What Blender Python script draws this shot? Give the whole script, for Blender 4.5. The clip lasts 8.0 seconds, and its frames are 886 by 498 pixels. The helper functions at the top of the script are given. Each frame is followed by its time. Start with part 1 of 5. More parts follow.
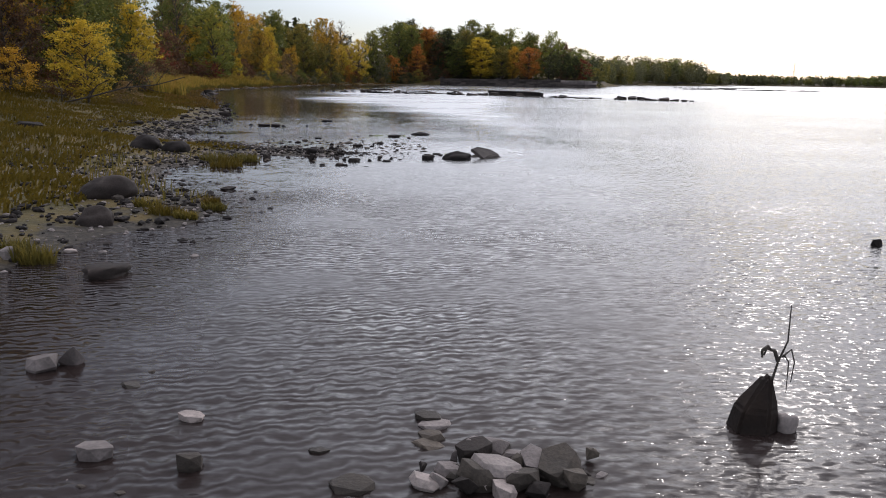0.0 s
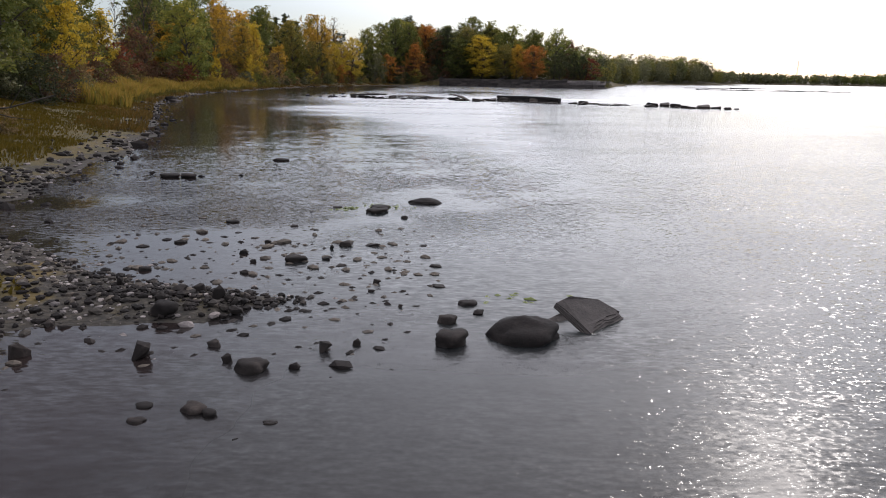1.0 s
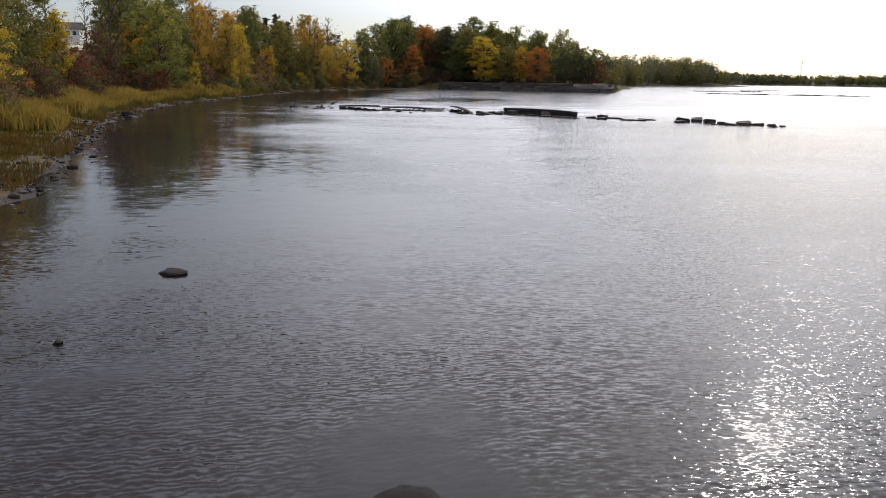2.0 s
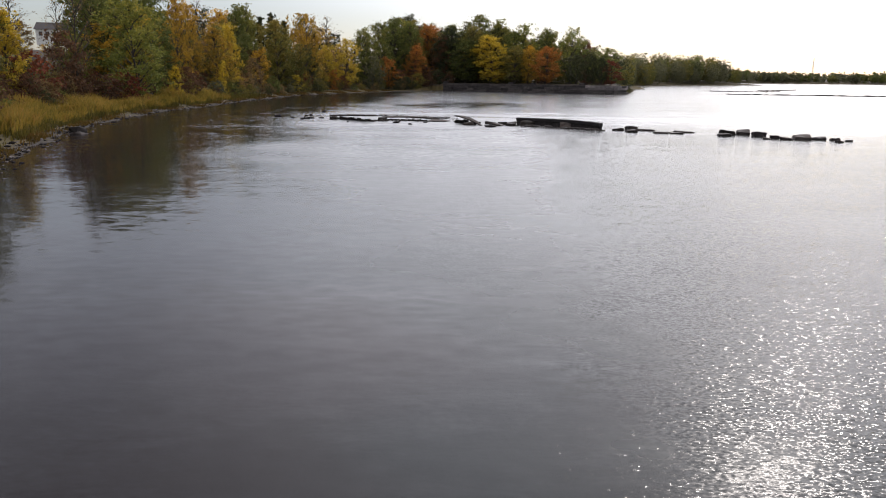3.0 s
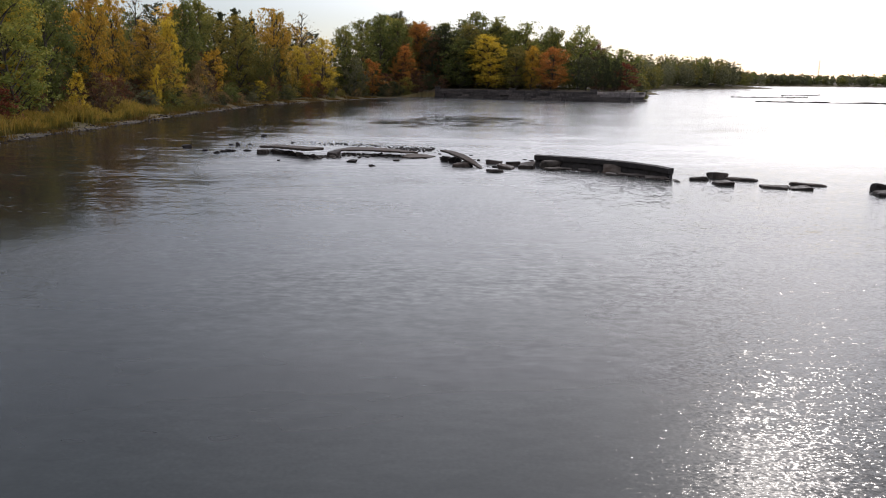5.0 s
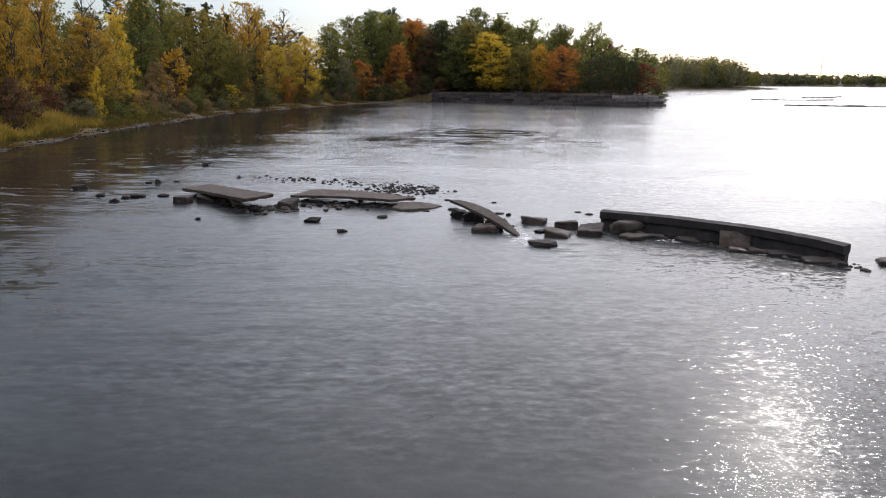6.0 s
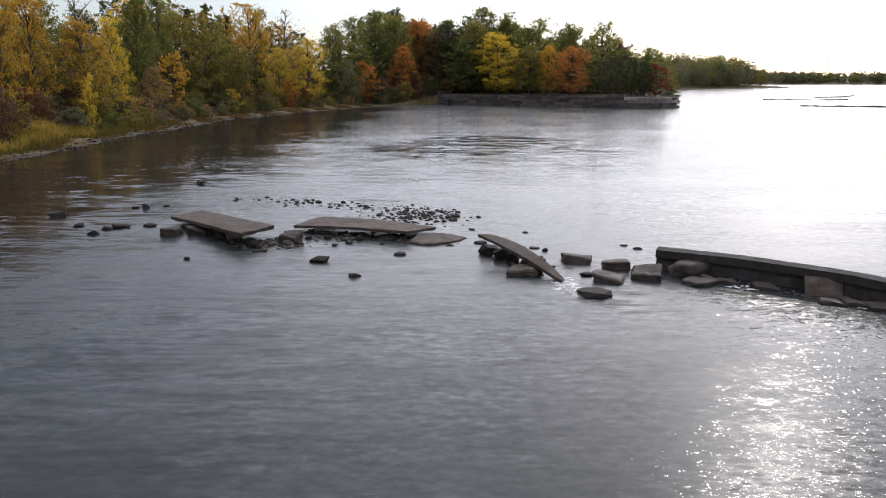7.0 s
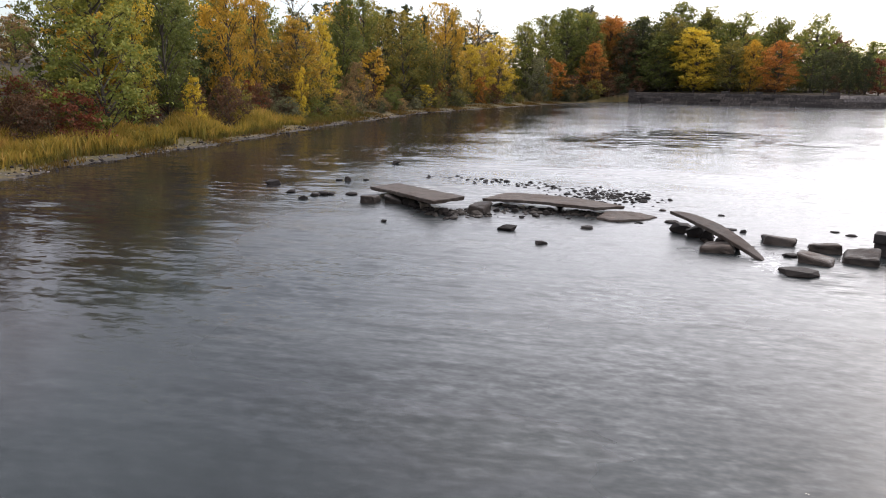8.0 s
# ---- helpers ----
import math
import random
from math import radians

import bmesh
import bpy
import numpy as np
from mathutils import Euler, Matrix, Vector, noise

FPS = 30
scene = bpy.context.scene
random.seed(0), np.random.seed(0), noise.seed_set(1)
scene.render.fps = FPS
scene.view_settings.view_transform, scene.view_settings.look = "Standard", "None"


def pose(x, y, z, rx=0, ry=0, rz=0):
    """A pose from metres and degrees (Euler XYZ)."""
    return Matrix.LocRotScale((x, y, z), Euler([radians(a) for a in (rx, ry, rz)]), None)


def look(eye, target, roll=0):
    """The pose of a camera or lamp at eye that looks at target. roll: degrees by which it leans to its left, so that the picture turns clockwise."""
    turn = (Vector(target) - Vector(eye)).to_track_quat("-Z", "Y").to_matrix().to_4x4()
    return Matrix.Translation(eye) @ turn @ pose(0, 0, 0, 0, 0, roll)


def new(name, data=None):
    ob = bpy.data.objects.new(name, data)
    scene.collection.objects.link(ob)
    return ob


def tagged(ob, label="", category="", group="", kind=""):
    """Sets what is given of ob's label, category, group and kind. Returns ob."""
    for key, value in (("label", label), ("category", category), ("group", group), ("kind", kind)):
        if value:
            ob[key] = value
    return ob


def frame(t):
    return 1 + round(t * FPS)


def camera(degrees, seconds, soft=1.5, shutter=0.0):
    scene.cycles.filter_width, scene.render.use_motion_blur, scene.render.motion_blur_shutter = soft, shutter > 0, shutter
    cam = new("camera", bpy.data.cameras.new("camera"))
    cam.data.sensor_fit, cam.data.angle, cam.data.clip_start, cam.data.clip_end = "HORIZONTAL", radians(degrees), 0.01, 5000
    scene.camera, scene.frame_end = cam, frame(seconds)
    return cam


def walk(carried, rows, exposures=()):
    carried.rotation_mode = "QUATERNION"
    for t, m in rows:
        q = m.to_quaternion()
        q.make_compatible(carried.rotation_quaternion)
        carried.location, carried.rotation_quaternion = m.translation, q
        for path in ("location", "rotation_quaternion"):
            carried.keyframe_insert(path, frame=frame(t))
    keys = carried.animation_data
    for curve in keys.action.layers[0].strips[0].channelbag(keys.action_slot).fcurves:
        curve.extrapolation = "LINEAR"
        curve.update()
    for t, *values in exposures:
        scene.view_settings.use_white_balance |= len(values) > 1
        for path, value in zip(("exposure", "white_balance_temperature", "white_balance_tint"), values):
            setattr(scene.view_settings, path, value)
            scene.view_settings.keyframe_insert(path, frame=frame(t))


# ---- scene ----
cam = camera(63.20, 8.0, soft=1.0)
# seconds, place, turn to the left, tilt, roll
PATH = [
    (0, 0.03, 0.01, 2.93, 0.14, -13.37, 0.98),
    (0.5, -0.40, 8.23, 3.38, 0.02, -13.49, 0.98),
    (1, -0.79, 16.80, 3.71, -0.05, -13.52, 0.94),
    (1.5, -0.95, 24.34, 4.24, -0.14, -13.57, 0.90),
    (1.7, -0.97, 26.68, 4.61, -0.20, -13.56, 0.97),
    (3, -0.85, 43.36, 5.91, 0.35, -13.68, 0.67),
    (3.5, -0.48, 49.11, 6.00, 0.28, -13.69, 0.72),
    (4, -0.21, 55.39, 6.31, 0.18, -13.68, 0.71),
    (4.5, 0.16, 64.01, 6.67, 0.11, -13.68, 0.69),
    (4.7, 0.28, 67.95, 6.83, 0.07, -13.63, 0.75),
    (5.8, -0.60, 91.95, 7.19, -0.22, -13.58, 0.43),
    (6, -0.78, 95.97, 7.40, -0.37, -13.57, 0.52),
    (6.5, -1.33, 101.63, 7.86, -0.40, -13.58, 0.34),
    (7, -1.89, 101.49, 8.09, -0.15, -13.64, 0.21),
    (7.5, -2.09, 100.91, 8.46, 2.89, -13.57, 0.04),
    (7.6, -2.16, 101.01, 8.27, 4.72, -13.59, 0.09),
    (7.7, -2.08, 101.00, 8.02, 6.67, -13.58, 0.06),
    (7.8, -2.05, 100.89, 7.68, 8.74, -13.60, 0.03),
    (7.9, -1.95, 100.90, 7.26, 11.04, -13.56, -0.03),
    (8, -2.15, 100.73, 6.76, 14.38, -13.48, 0.12),
]


def aim(x, y, z, turn, tilt, roll):
    a, b = radians(turn), radians(tilt)
    ahead = Vector((-math.sin(a) * math.cos(b), math.cos(a) * math.cos(b), math.sin(b)))
    return look((x, y, z), Vector((x, y, z)) + 40 * ahead, roll)


walk(cam, [(row[0], aim(*row[1:])) for row in PATH],
     [(0, 0.34, 6420, 15), (1, 0.42, 6490, 15), (1.6, 0.34, 6530, 15), (3, 0.33, 6640, 15), (4.5, 0.35, 6620, 15), (6.5, 0.63, 6520, 15), (7.3, 0.69, 6520, 15), (8, 1.15, 6760, 15)])

# ---- sky and sun ----
SUN_TURN, SUN_UP = 27.5, 31.0  # degrees to the right of +y, and above the horizon
world = bpy.data.worlds.new("sky")
scene.world = world
world.use_nodes = True
wn, wl = world.node_tree.nodes, world.node_tree.links
sky = wn.new("ShaderNodeTexSky")
sky.sky_type, sky.sun_disc = "NISHITA", False
sky.sun_elevation, sky.sun_rotation = radians(SUN_UP), radians(SUN_TURN)
sky.air_density, sky.dust_density, sky.ozone_density = 0.9, 0.7, 1.3
clear = wn["Background"]
clear.inputs["Strength"].default_value = 0.05
wl.new(sky.outputs["Color"], clear.inputs["Color"])
# a thin even veil of high cloud, a little uneven
coord = wn.new("ShaderNodeTexCoord")
spread = wn.new("ShaderNodeMapping")
spread.inputs["Scale"].default_value = (1.2, 1.2, 5.0)
wl.new(coord.outputs["Generated"], spread.inputs["Vector"])
cloud = wn.new("ShaderNodeTexNoise")
cloud.inputs["Scale"].default_value, cloud.inputs["Detail"].default_value = 1.6, 5.0
wl.new(spread.outputs["Vector"], cloud.inputs["Vector"])
tone = wn.new("ShaderNodeValToRGB")
tone.color_ramp.elements[0].position, tone.color_ramp.elements[0].color = 0.3, (0.825, 0.84, 0.875, 1)
tone.color_ramp.elements[1].position, tone.color_ramp.elements[1].color = 0.7, (0.97, 0.972, 0.99, 1)
wl.new(cloud.outputs["Fac"], tone.inputs["Fac"])
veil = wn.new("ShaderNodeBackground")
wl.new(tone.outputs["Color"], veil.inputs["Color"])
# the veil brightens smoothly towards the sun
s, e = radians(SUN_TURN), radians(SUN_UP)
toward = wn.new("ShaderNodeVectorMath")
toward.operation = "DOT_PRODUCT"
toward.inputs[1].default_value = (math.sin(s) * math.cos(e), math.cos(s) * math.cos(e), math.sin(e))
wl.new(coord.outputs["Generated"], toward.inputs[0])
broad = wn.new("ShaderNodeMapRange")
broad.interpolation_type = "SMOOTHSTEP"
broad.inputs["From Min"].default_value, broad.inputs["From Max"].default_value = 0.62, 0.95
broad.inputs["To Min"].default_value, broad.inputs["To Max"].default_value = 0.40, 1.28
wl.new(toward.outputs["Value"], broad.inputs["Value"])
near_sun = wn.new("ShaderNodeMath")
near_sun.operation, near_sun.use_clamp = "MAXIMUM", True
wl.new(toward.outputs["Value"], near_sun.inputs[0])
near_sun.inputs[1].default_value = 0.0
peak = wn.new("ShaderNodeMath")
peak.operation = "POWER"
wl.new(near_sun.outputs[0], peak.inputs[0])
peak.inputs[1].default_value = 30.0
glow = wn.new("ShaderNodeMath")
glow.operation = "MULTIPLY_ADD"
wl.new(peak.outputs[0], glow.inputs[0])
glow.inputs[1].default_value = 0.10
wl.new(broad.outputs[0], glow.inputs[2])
# and is thinner higher up, whitest overhead
height_of = wn.new("ShaderNodeSeparateXYZ")
wl.new(coord.outputs["Generated"], height_of.inputs[0])
thin_out = wn.new("ShaderNodeMapRange")
thin_out.inputs["From Min"].default_value, thin_out.inputs["From Max"].default_value = 0.26, 0.52
thin_out.inputs["To Min"].default_value, thin_out.inputs["To Max"].default_value = 1.0, 0.74
wl.new(height_of.outputs["Z"], thin_out.inputs["Value"])
crown_of_sky = wn.new("ShaderNodeMapRange")
crown_of_sky.interpolation_type = "SMOOTHSTEP"
crown_of_sky.inputs["From Min"].default_value, crown_of_sky.inputs["From Max"].default_value = 0.60, 0.95
crown_of_sky.inputs["To Min"].default_value, crown_of_sky.inputs["To Max"].default_value = 1.0, 2.4
wl.new(height_of.outputs["Z"], crown_of_sky.inputs["Value"])
upper = wn.new("ShaderNodeMath")
upper.operation = "MULTIPLY"
wl.new(thin_out.outputs[0], upper.inputs[0])
wl.new(crown_of_sky.outputs[0], upper.inputs[1])
# and dims into the haze along the horizon
haze = wn.new("ShaderNodeMapRange")
haze.interpolation_type = "SMOOTHSTEP"
haze.inputs["From Min"].default_value, haze.inputs["From Max"].default_value = 0.04, 0.24
haze.inputs["To Min"].default_value, haze.inputs["To Max"].default_value = 0.35, 1.36
wl.new(height_of.outputs["Z"], haze.inputs["Value"])
hazy = wn.new("ShaderNodeMath")
hazy.operation = "MULTIPLY"
wl.new(haze.outputs[0], hazy.inputs[0])
wl.new(upper.outputs[0], hazy.inputs[1])
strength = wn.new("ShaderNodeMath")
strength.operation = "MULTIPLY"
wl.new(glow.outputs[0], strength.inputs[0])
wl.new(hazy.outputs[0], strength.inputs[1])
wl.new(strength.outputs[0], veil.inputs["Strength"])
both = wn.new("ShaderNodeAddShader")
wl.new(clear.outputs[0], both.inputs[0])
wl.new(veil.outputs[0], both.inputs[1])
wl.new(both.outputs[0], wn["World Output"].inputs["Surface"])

lamp = bpy.data.lights.new("sun", "SUN")
lamp.energy, lamp.angle, lamp.color = 0.37, radians(1.2), (1.0, 0.96, 0.90)
sun = new("sun", lamp)
s, e = radians(SUN_TURN), radians(SUN_UP)
sun.matrix_world = look((0, 0, 60), (-math.sin(s) * 40, -math.cos(s) * 40, 60 - 40 * math.tan(e)))

# ---- materials ----


def material(name, rough=0.9):
    m = bpy.data.materials.new(name)
    m.use_nodes = True
    m.node_tree.nodes["Principled BSDF"].inputs["Roughness"].default_value = rough
    return m, m.node_tree.nodes, m.node_tree.links, m.node_tree.nodes["Principled BSDF"]


def noise_node(nodes, links, scale, detail=4.0, space="Object", stretch=(1, 1, 1), rough=0.55):
    where = nodes.new("ShaderNodeTexCoord")
    fit_to = nodes.new("ShaderNodeMapping")
    fit_to.inputs["Scale"].default_value = stretch
    if space == "World":
        geo = nodes.new("ShaderNodeNewGeometry")
        links.new(geo.outputs["Position"], fit_to.inputs["Vector"])
    else:
        links.new(where.outputs[space], fit_to.inputs["Vector"])
    n = nodes.new("ShaderNodeTexNoise")
    n.inputs["Scale"].default_value, n.inputs["Detail"].default_value, n.inputs["Roughness"].default_value = scale, detail, rough
    links.new(fit_to.outputs["Vector"], n.inputs["Vector"])
    return n


def ramp(nodes, links, source, stops):
    r = nodes.new("ShaderNodeValToRGB")
    r.color_ramp.elements[0].position, r.color_ramp.elements[0].color = stops[0][0], (*stops[0][1], 1)
    r.color_ramp.elements[1].position, r.color_ramp.elements[1].color = stops[-1][0], (*stops[-1][1], 1)
    for at, colour in stops[1:-1]:
        r.color_ramp.elements.new(at).color = (*colour, 1)
    links.new(source, r.inputs["Fac"])
    return r.outputs["Color"]


def mix(nodes, links, fac, a, b, how="MIX"):
    m = nodes.new("ShaderNodeMix")
    m.data_type, m.blend_type = "RGBA", how
    for socket, value in ((m.inputs[0], fac), (m.inputs[6], a), (m.inputs[7], b)):
        if isinstance(value, (int, float)):
            socket.default_value = value
        elif isinstance(value, tuple):
            socket.default_value = (*value, 1)
        else:
            links.new(value, socket)
    return m.outputs[2]


def sums(nodes, links, how, a, b):
    m = nodes.new("ShaderNodeMath")
    m.operation = how
    for socket, value in zip(m.inputs, (a, b)):
        if isinstance(value, (int, float)):
            socket.default_value = value
        else:
            links.new(value, socket)
    return m.outputs[0]


def bump(nodes, links, source, strength, distance, normal=None):
    b = nodes.new("ShaderNodeBump")
    b.inputs["Strength"].default_value, b.inputs["Distance"].default_value = strength, distance
    links.new(source, b.inputs["Height"])
    if normal:
        links.new(normal, b.inputs["Normal"])
    return b.outputs["Normal"]


def leaf_material(name, shades, through_light=0.35):
    """Leaves: a colour of its own for each spray, patches within a crown, lighter towards the top, and a shift from
    tree to tree.
    """
    m, n, l, p = material(name, 0.7)
    geo, info = n.new("ShaderNodeNewGeometry"), n.new("ShaderNodeObjectInfo")
    patch, bough = noise_node(n, l, 0.22, 2.0, "World"), noise_node(n, l, 0.75, 2.0, "World")
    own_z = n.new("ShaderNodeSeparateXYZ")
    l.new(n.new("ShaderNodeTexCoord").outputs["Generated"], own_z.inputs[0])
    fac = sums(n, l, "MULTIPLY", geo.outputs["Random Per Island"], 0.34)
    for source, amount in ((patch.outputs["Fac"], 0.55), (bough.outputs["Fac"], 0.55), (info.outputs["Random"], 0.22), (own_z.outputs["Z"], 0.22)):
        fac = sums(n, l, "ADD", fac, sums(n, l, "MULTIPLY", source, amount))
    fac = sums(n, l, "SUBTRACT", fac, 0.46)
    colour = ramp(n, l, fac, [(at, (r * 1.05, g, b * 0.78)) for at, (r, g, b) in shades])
    l.new(colour, p.inputs["Base Color"])
    p.inputs["Specular IOR Level"].default_value = 0.25
    thin = n.new("ShaderNodeBsdfTranslucent")
    l.new(colour, thin.inputs["Color"])
    join = n.new("ShaderNodeMixShader")
    join.inputs[0].default_value = through_light
    l.new(p.outputs[0], join.inputs[1])
    l.new(thin.outputs[0], join.inputs[2])
    l.new(join.outputs[0], n["Material Output"].inputs["Surface"])
    return m


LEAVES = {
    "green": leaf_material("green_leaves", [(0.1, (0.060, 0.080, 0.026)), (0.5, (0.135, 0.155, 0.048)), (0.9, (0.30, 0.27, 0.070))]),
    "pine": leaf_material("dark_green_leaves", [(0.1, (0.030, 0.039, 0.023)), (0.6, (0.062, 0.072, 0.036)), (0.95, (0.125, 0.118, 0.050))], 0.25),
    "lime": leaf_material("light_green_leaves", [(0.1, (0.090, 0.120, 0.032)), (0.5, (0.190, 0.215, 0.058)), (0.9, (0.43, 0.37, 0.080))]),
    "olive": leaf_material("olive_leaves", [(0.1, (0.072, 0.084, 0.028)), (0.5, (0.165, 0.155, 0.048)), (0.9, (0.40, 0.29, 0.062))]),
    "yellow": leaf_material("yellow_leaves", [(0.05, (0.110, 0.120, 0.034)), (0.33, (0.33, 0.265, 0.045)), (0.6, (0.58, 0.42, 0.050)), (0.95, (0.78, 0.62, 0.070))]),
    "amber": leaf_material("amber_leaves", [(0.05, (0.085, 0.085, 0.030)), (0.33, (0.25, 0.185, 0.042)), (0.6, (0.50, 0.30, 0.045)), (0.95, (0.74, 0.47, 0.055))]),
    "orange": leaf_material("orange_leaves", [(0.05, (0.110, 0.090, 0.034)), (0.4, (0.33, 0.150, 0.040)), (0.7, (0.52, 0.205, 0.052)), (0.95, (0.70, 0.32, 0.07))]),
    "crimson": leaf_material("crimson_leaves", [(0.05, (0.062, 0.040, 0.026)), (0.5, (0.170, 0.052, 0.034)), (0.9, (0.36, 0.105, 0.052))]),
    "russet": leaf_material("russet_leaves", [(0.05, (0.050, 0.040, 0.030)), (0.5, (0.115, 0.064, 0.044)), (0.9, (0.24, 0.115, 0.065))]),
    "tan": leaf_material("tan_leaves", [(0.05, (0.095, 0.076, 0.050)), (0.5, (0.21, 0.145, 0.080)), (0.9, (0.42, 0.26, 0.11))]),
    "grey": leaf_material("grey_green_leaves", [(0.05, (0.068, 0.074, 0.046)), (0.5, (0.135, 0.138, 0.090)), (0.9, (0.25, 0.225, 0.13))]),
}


def bark_material():
    m, n, l, p = material("bark", 0.95)
    grain = noise_node(n, l, 3.0, 6.0, "Object", (4, 4, 0.6))
    l.new(ramp(n, l, grain.outputs["Fac"], [(0.3, (0.022, 0.017, 0.013)), (0.7, (0.10, 0.08, 0.062))]), p.inputs["Base Color"])
    l.new(bump(n, l, grain.outputs["Fac"], 0.6, 0.05), p.inputs["Normal"])
    return m


BARK = bark_material()


def stone_material(name, low, high, pale, wet=0.55, stain=None):
    """River stone: mottled, with paler dry tops' lichen specks and fine pits."""
    m, n, l, p = material(name, wet)
    info = n.new("ShaderNodeObjectInfo")
    big, fine = noise_node(n, l, 2.4, 5.0, "World"), noise_node(n, l, 34.0, 6.0, "World")
    base = ramp(n, l, big.outputs["Fac"], [(0.3, low), (0.62, high), (0.8, pale)])
    if stain:
        blot = noise_node(n, l, 1.1, 6.0, "World", rough=0.7)
        base = mix(n, l, ramp(n, l, blot.outputs["Fac"], [(0.48, (0, 0, 0)), (0.60, (0.75,) * 3)]), base, stain)
    own = ramp(n, l, info.outputs["Random"], [(0.0, (0.62, 0.60, 0.60)), (0.7, (1.0, 0.97, 0.95)), (1.0, (1.5, 1.42, 1.36))])
    base = mix(n, l, 1.0, base, own, "MULTIPLY")
    speck = ramp(n, l, fine.outputs["Fac"], [(0.35, (0.78, 0.78, 0.78)), (0.7, (1.15, 1.13, 1.12))])
    l.new(mix(n, l, 1.0, base, speck, "MULTIPLY"), p.inputs["Base Color"])
    l.new(ramp(n, l, big.outputs["Fac"], [(0.3, (wet - 0.2,) * 3), (0.7, (0.95,) * 3)]), p.inputs["Roughness"])
    p.inputs["Specular IOR Level"].default_value = 0.18
    rough = bump(n, l, big.outputs["Fac"], 0.5, 0.06)
    l.new(bump(n, l, fine.outputs["Fac"], 0.5, 0.012, rough), p.inputs["Normal"])
    return m


STONE = stone_material("dark_river_stone", (0.012, 0.010, 0.009), (0.031, 0.026, 0.024), (0.085, 0.073, 0.067), 0.88)
PALE_STONE = stone_material("pale_river_stone", (0.12, 0.105, 0.10), (0.27, 0.245, 0.235), (0.44, 0.41, 0.40), 0.8)
MID_STONE = stone_material("brownish_river_stone", (0.030, 0.026, 0.022), (0.085, 0.074, 0.063), (0.19, 0.165, 0.14), 0.7)
BLOCK_STONE = stone_material("wet_block_stone", (0.022, 0.018, 0.016), (0.058, 0.048, 0.042), (0.13, 0.112, 0.10), 0.62)
CONCRETE = stone_material("weathered_concrete", (0.045, 0.037, 0.032), (0.105, 0.089, 0.078), (0.20, 0.177, 0.158), 0.9, (0.048, 0.031, 0.022))


def ground_material():
    m, n, l, p = material("bank_ground", 0.95)
    geo = n.new("ShaderNodeNewGeometry")
    part_z = n.new("ShaderNodeSeparateXYZ")
    l.new(geo.outputs["Position"], part_z.inputs[0])
    wide, mid, fine = (noise_node(n, l, s, 5.0, "World") for s in (0.12, 0.9, 9.0))
    gravel = ramp(n, l, fine.outputs["Fac"], [(0.3, (0.014, 0.011, 0.008)), (0.52, (0.032, 0.025, 0.018)), (0.75, (0.085, 0.069, 0.053))])
    turf = ramp(n, l, mid.outputs["Fac"], [(0.3, (0.040, 0.036, 0.010)), (0.5, (0.072, 0.054, 0.014)), (0.72, (0.105, 0.068, 0.018))])
    litter = ramp(n, l, mid.outputs["Fac"], [(0.3, (0.028, 0.022, 0.014)), (0.7, (0.075, 0.05, 0.026))])
    mud = ramp(n, l, mid.outputs["Fac"], [(0.3, (0.022, 0.017, 0.012)), (0.7, (0.055, 0.042, 0.030))])
    wobble = sums(n, l, "ADD", part_z.outputs["Z"], sums(n, l, "MULTIPLY", sums(n, l, "SUBTRACT", mid.outputs["Fac"], 0.5), 0.5))
    up = ramp(n, l, sums(n, l, "MULTIPLY", wobble, 4.0), [(0.30, (0, 0, 0)), (0.55, (1, 1, 1))])
    wood = ramp(n, l, sums(n, l, "MULTIPLY", wobble, 0.4), [(0.5, (0, 0, 0)), (0.8, (1, 1, 1))])
    under = ramp(n, l, sums(n, l, "ADD", sums(n, l, "MULTIPLY", wobble, 1.5), 0.6), [(0.4, (0, 0, 0)), (0.62, (1, 1, 1))])
    colour = mix(n, l, under, mud, gravel)
    colour = mix(n, l, up, colour, turf)
    colour = mix(n, l, wood, colour, litter)
    shift = ramp(n, l, wide.outputs["Fac"], [(0.3, (0.75, 0.8, 0.8)), (0.7, (1.2, 1.12, 1.0))])
    l.new(mix(n, l, 1.0, colour, shift, "MULTIPLY"), p.inputs["Base Color"])
    l.new(bump(n, l, fine.outputs["Fac"], 0.8, 0.06), p.inputs["Normal"])
    return m


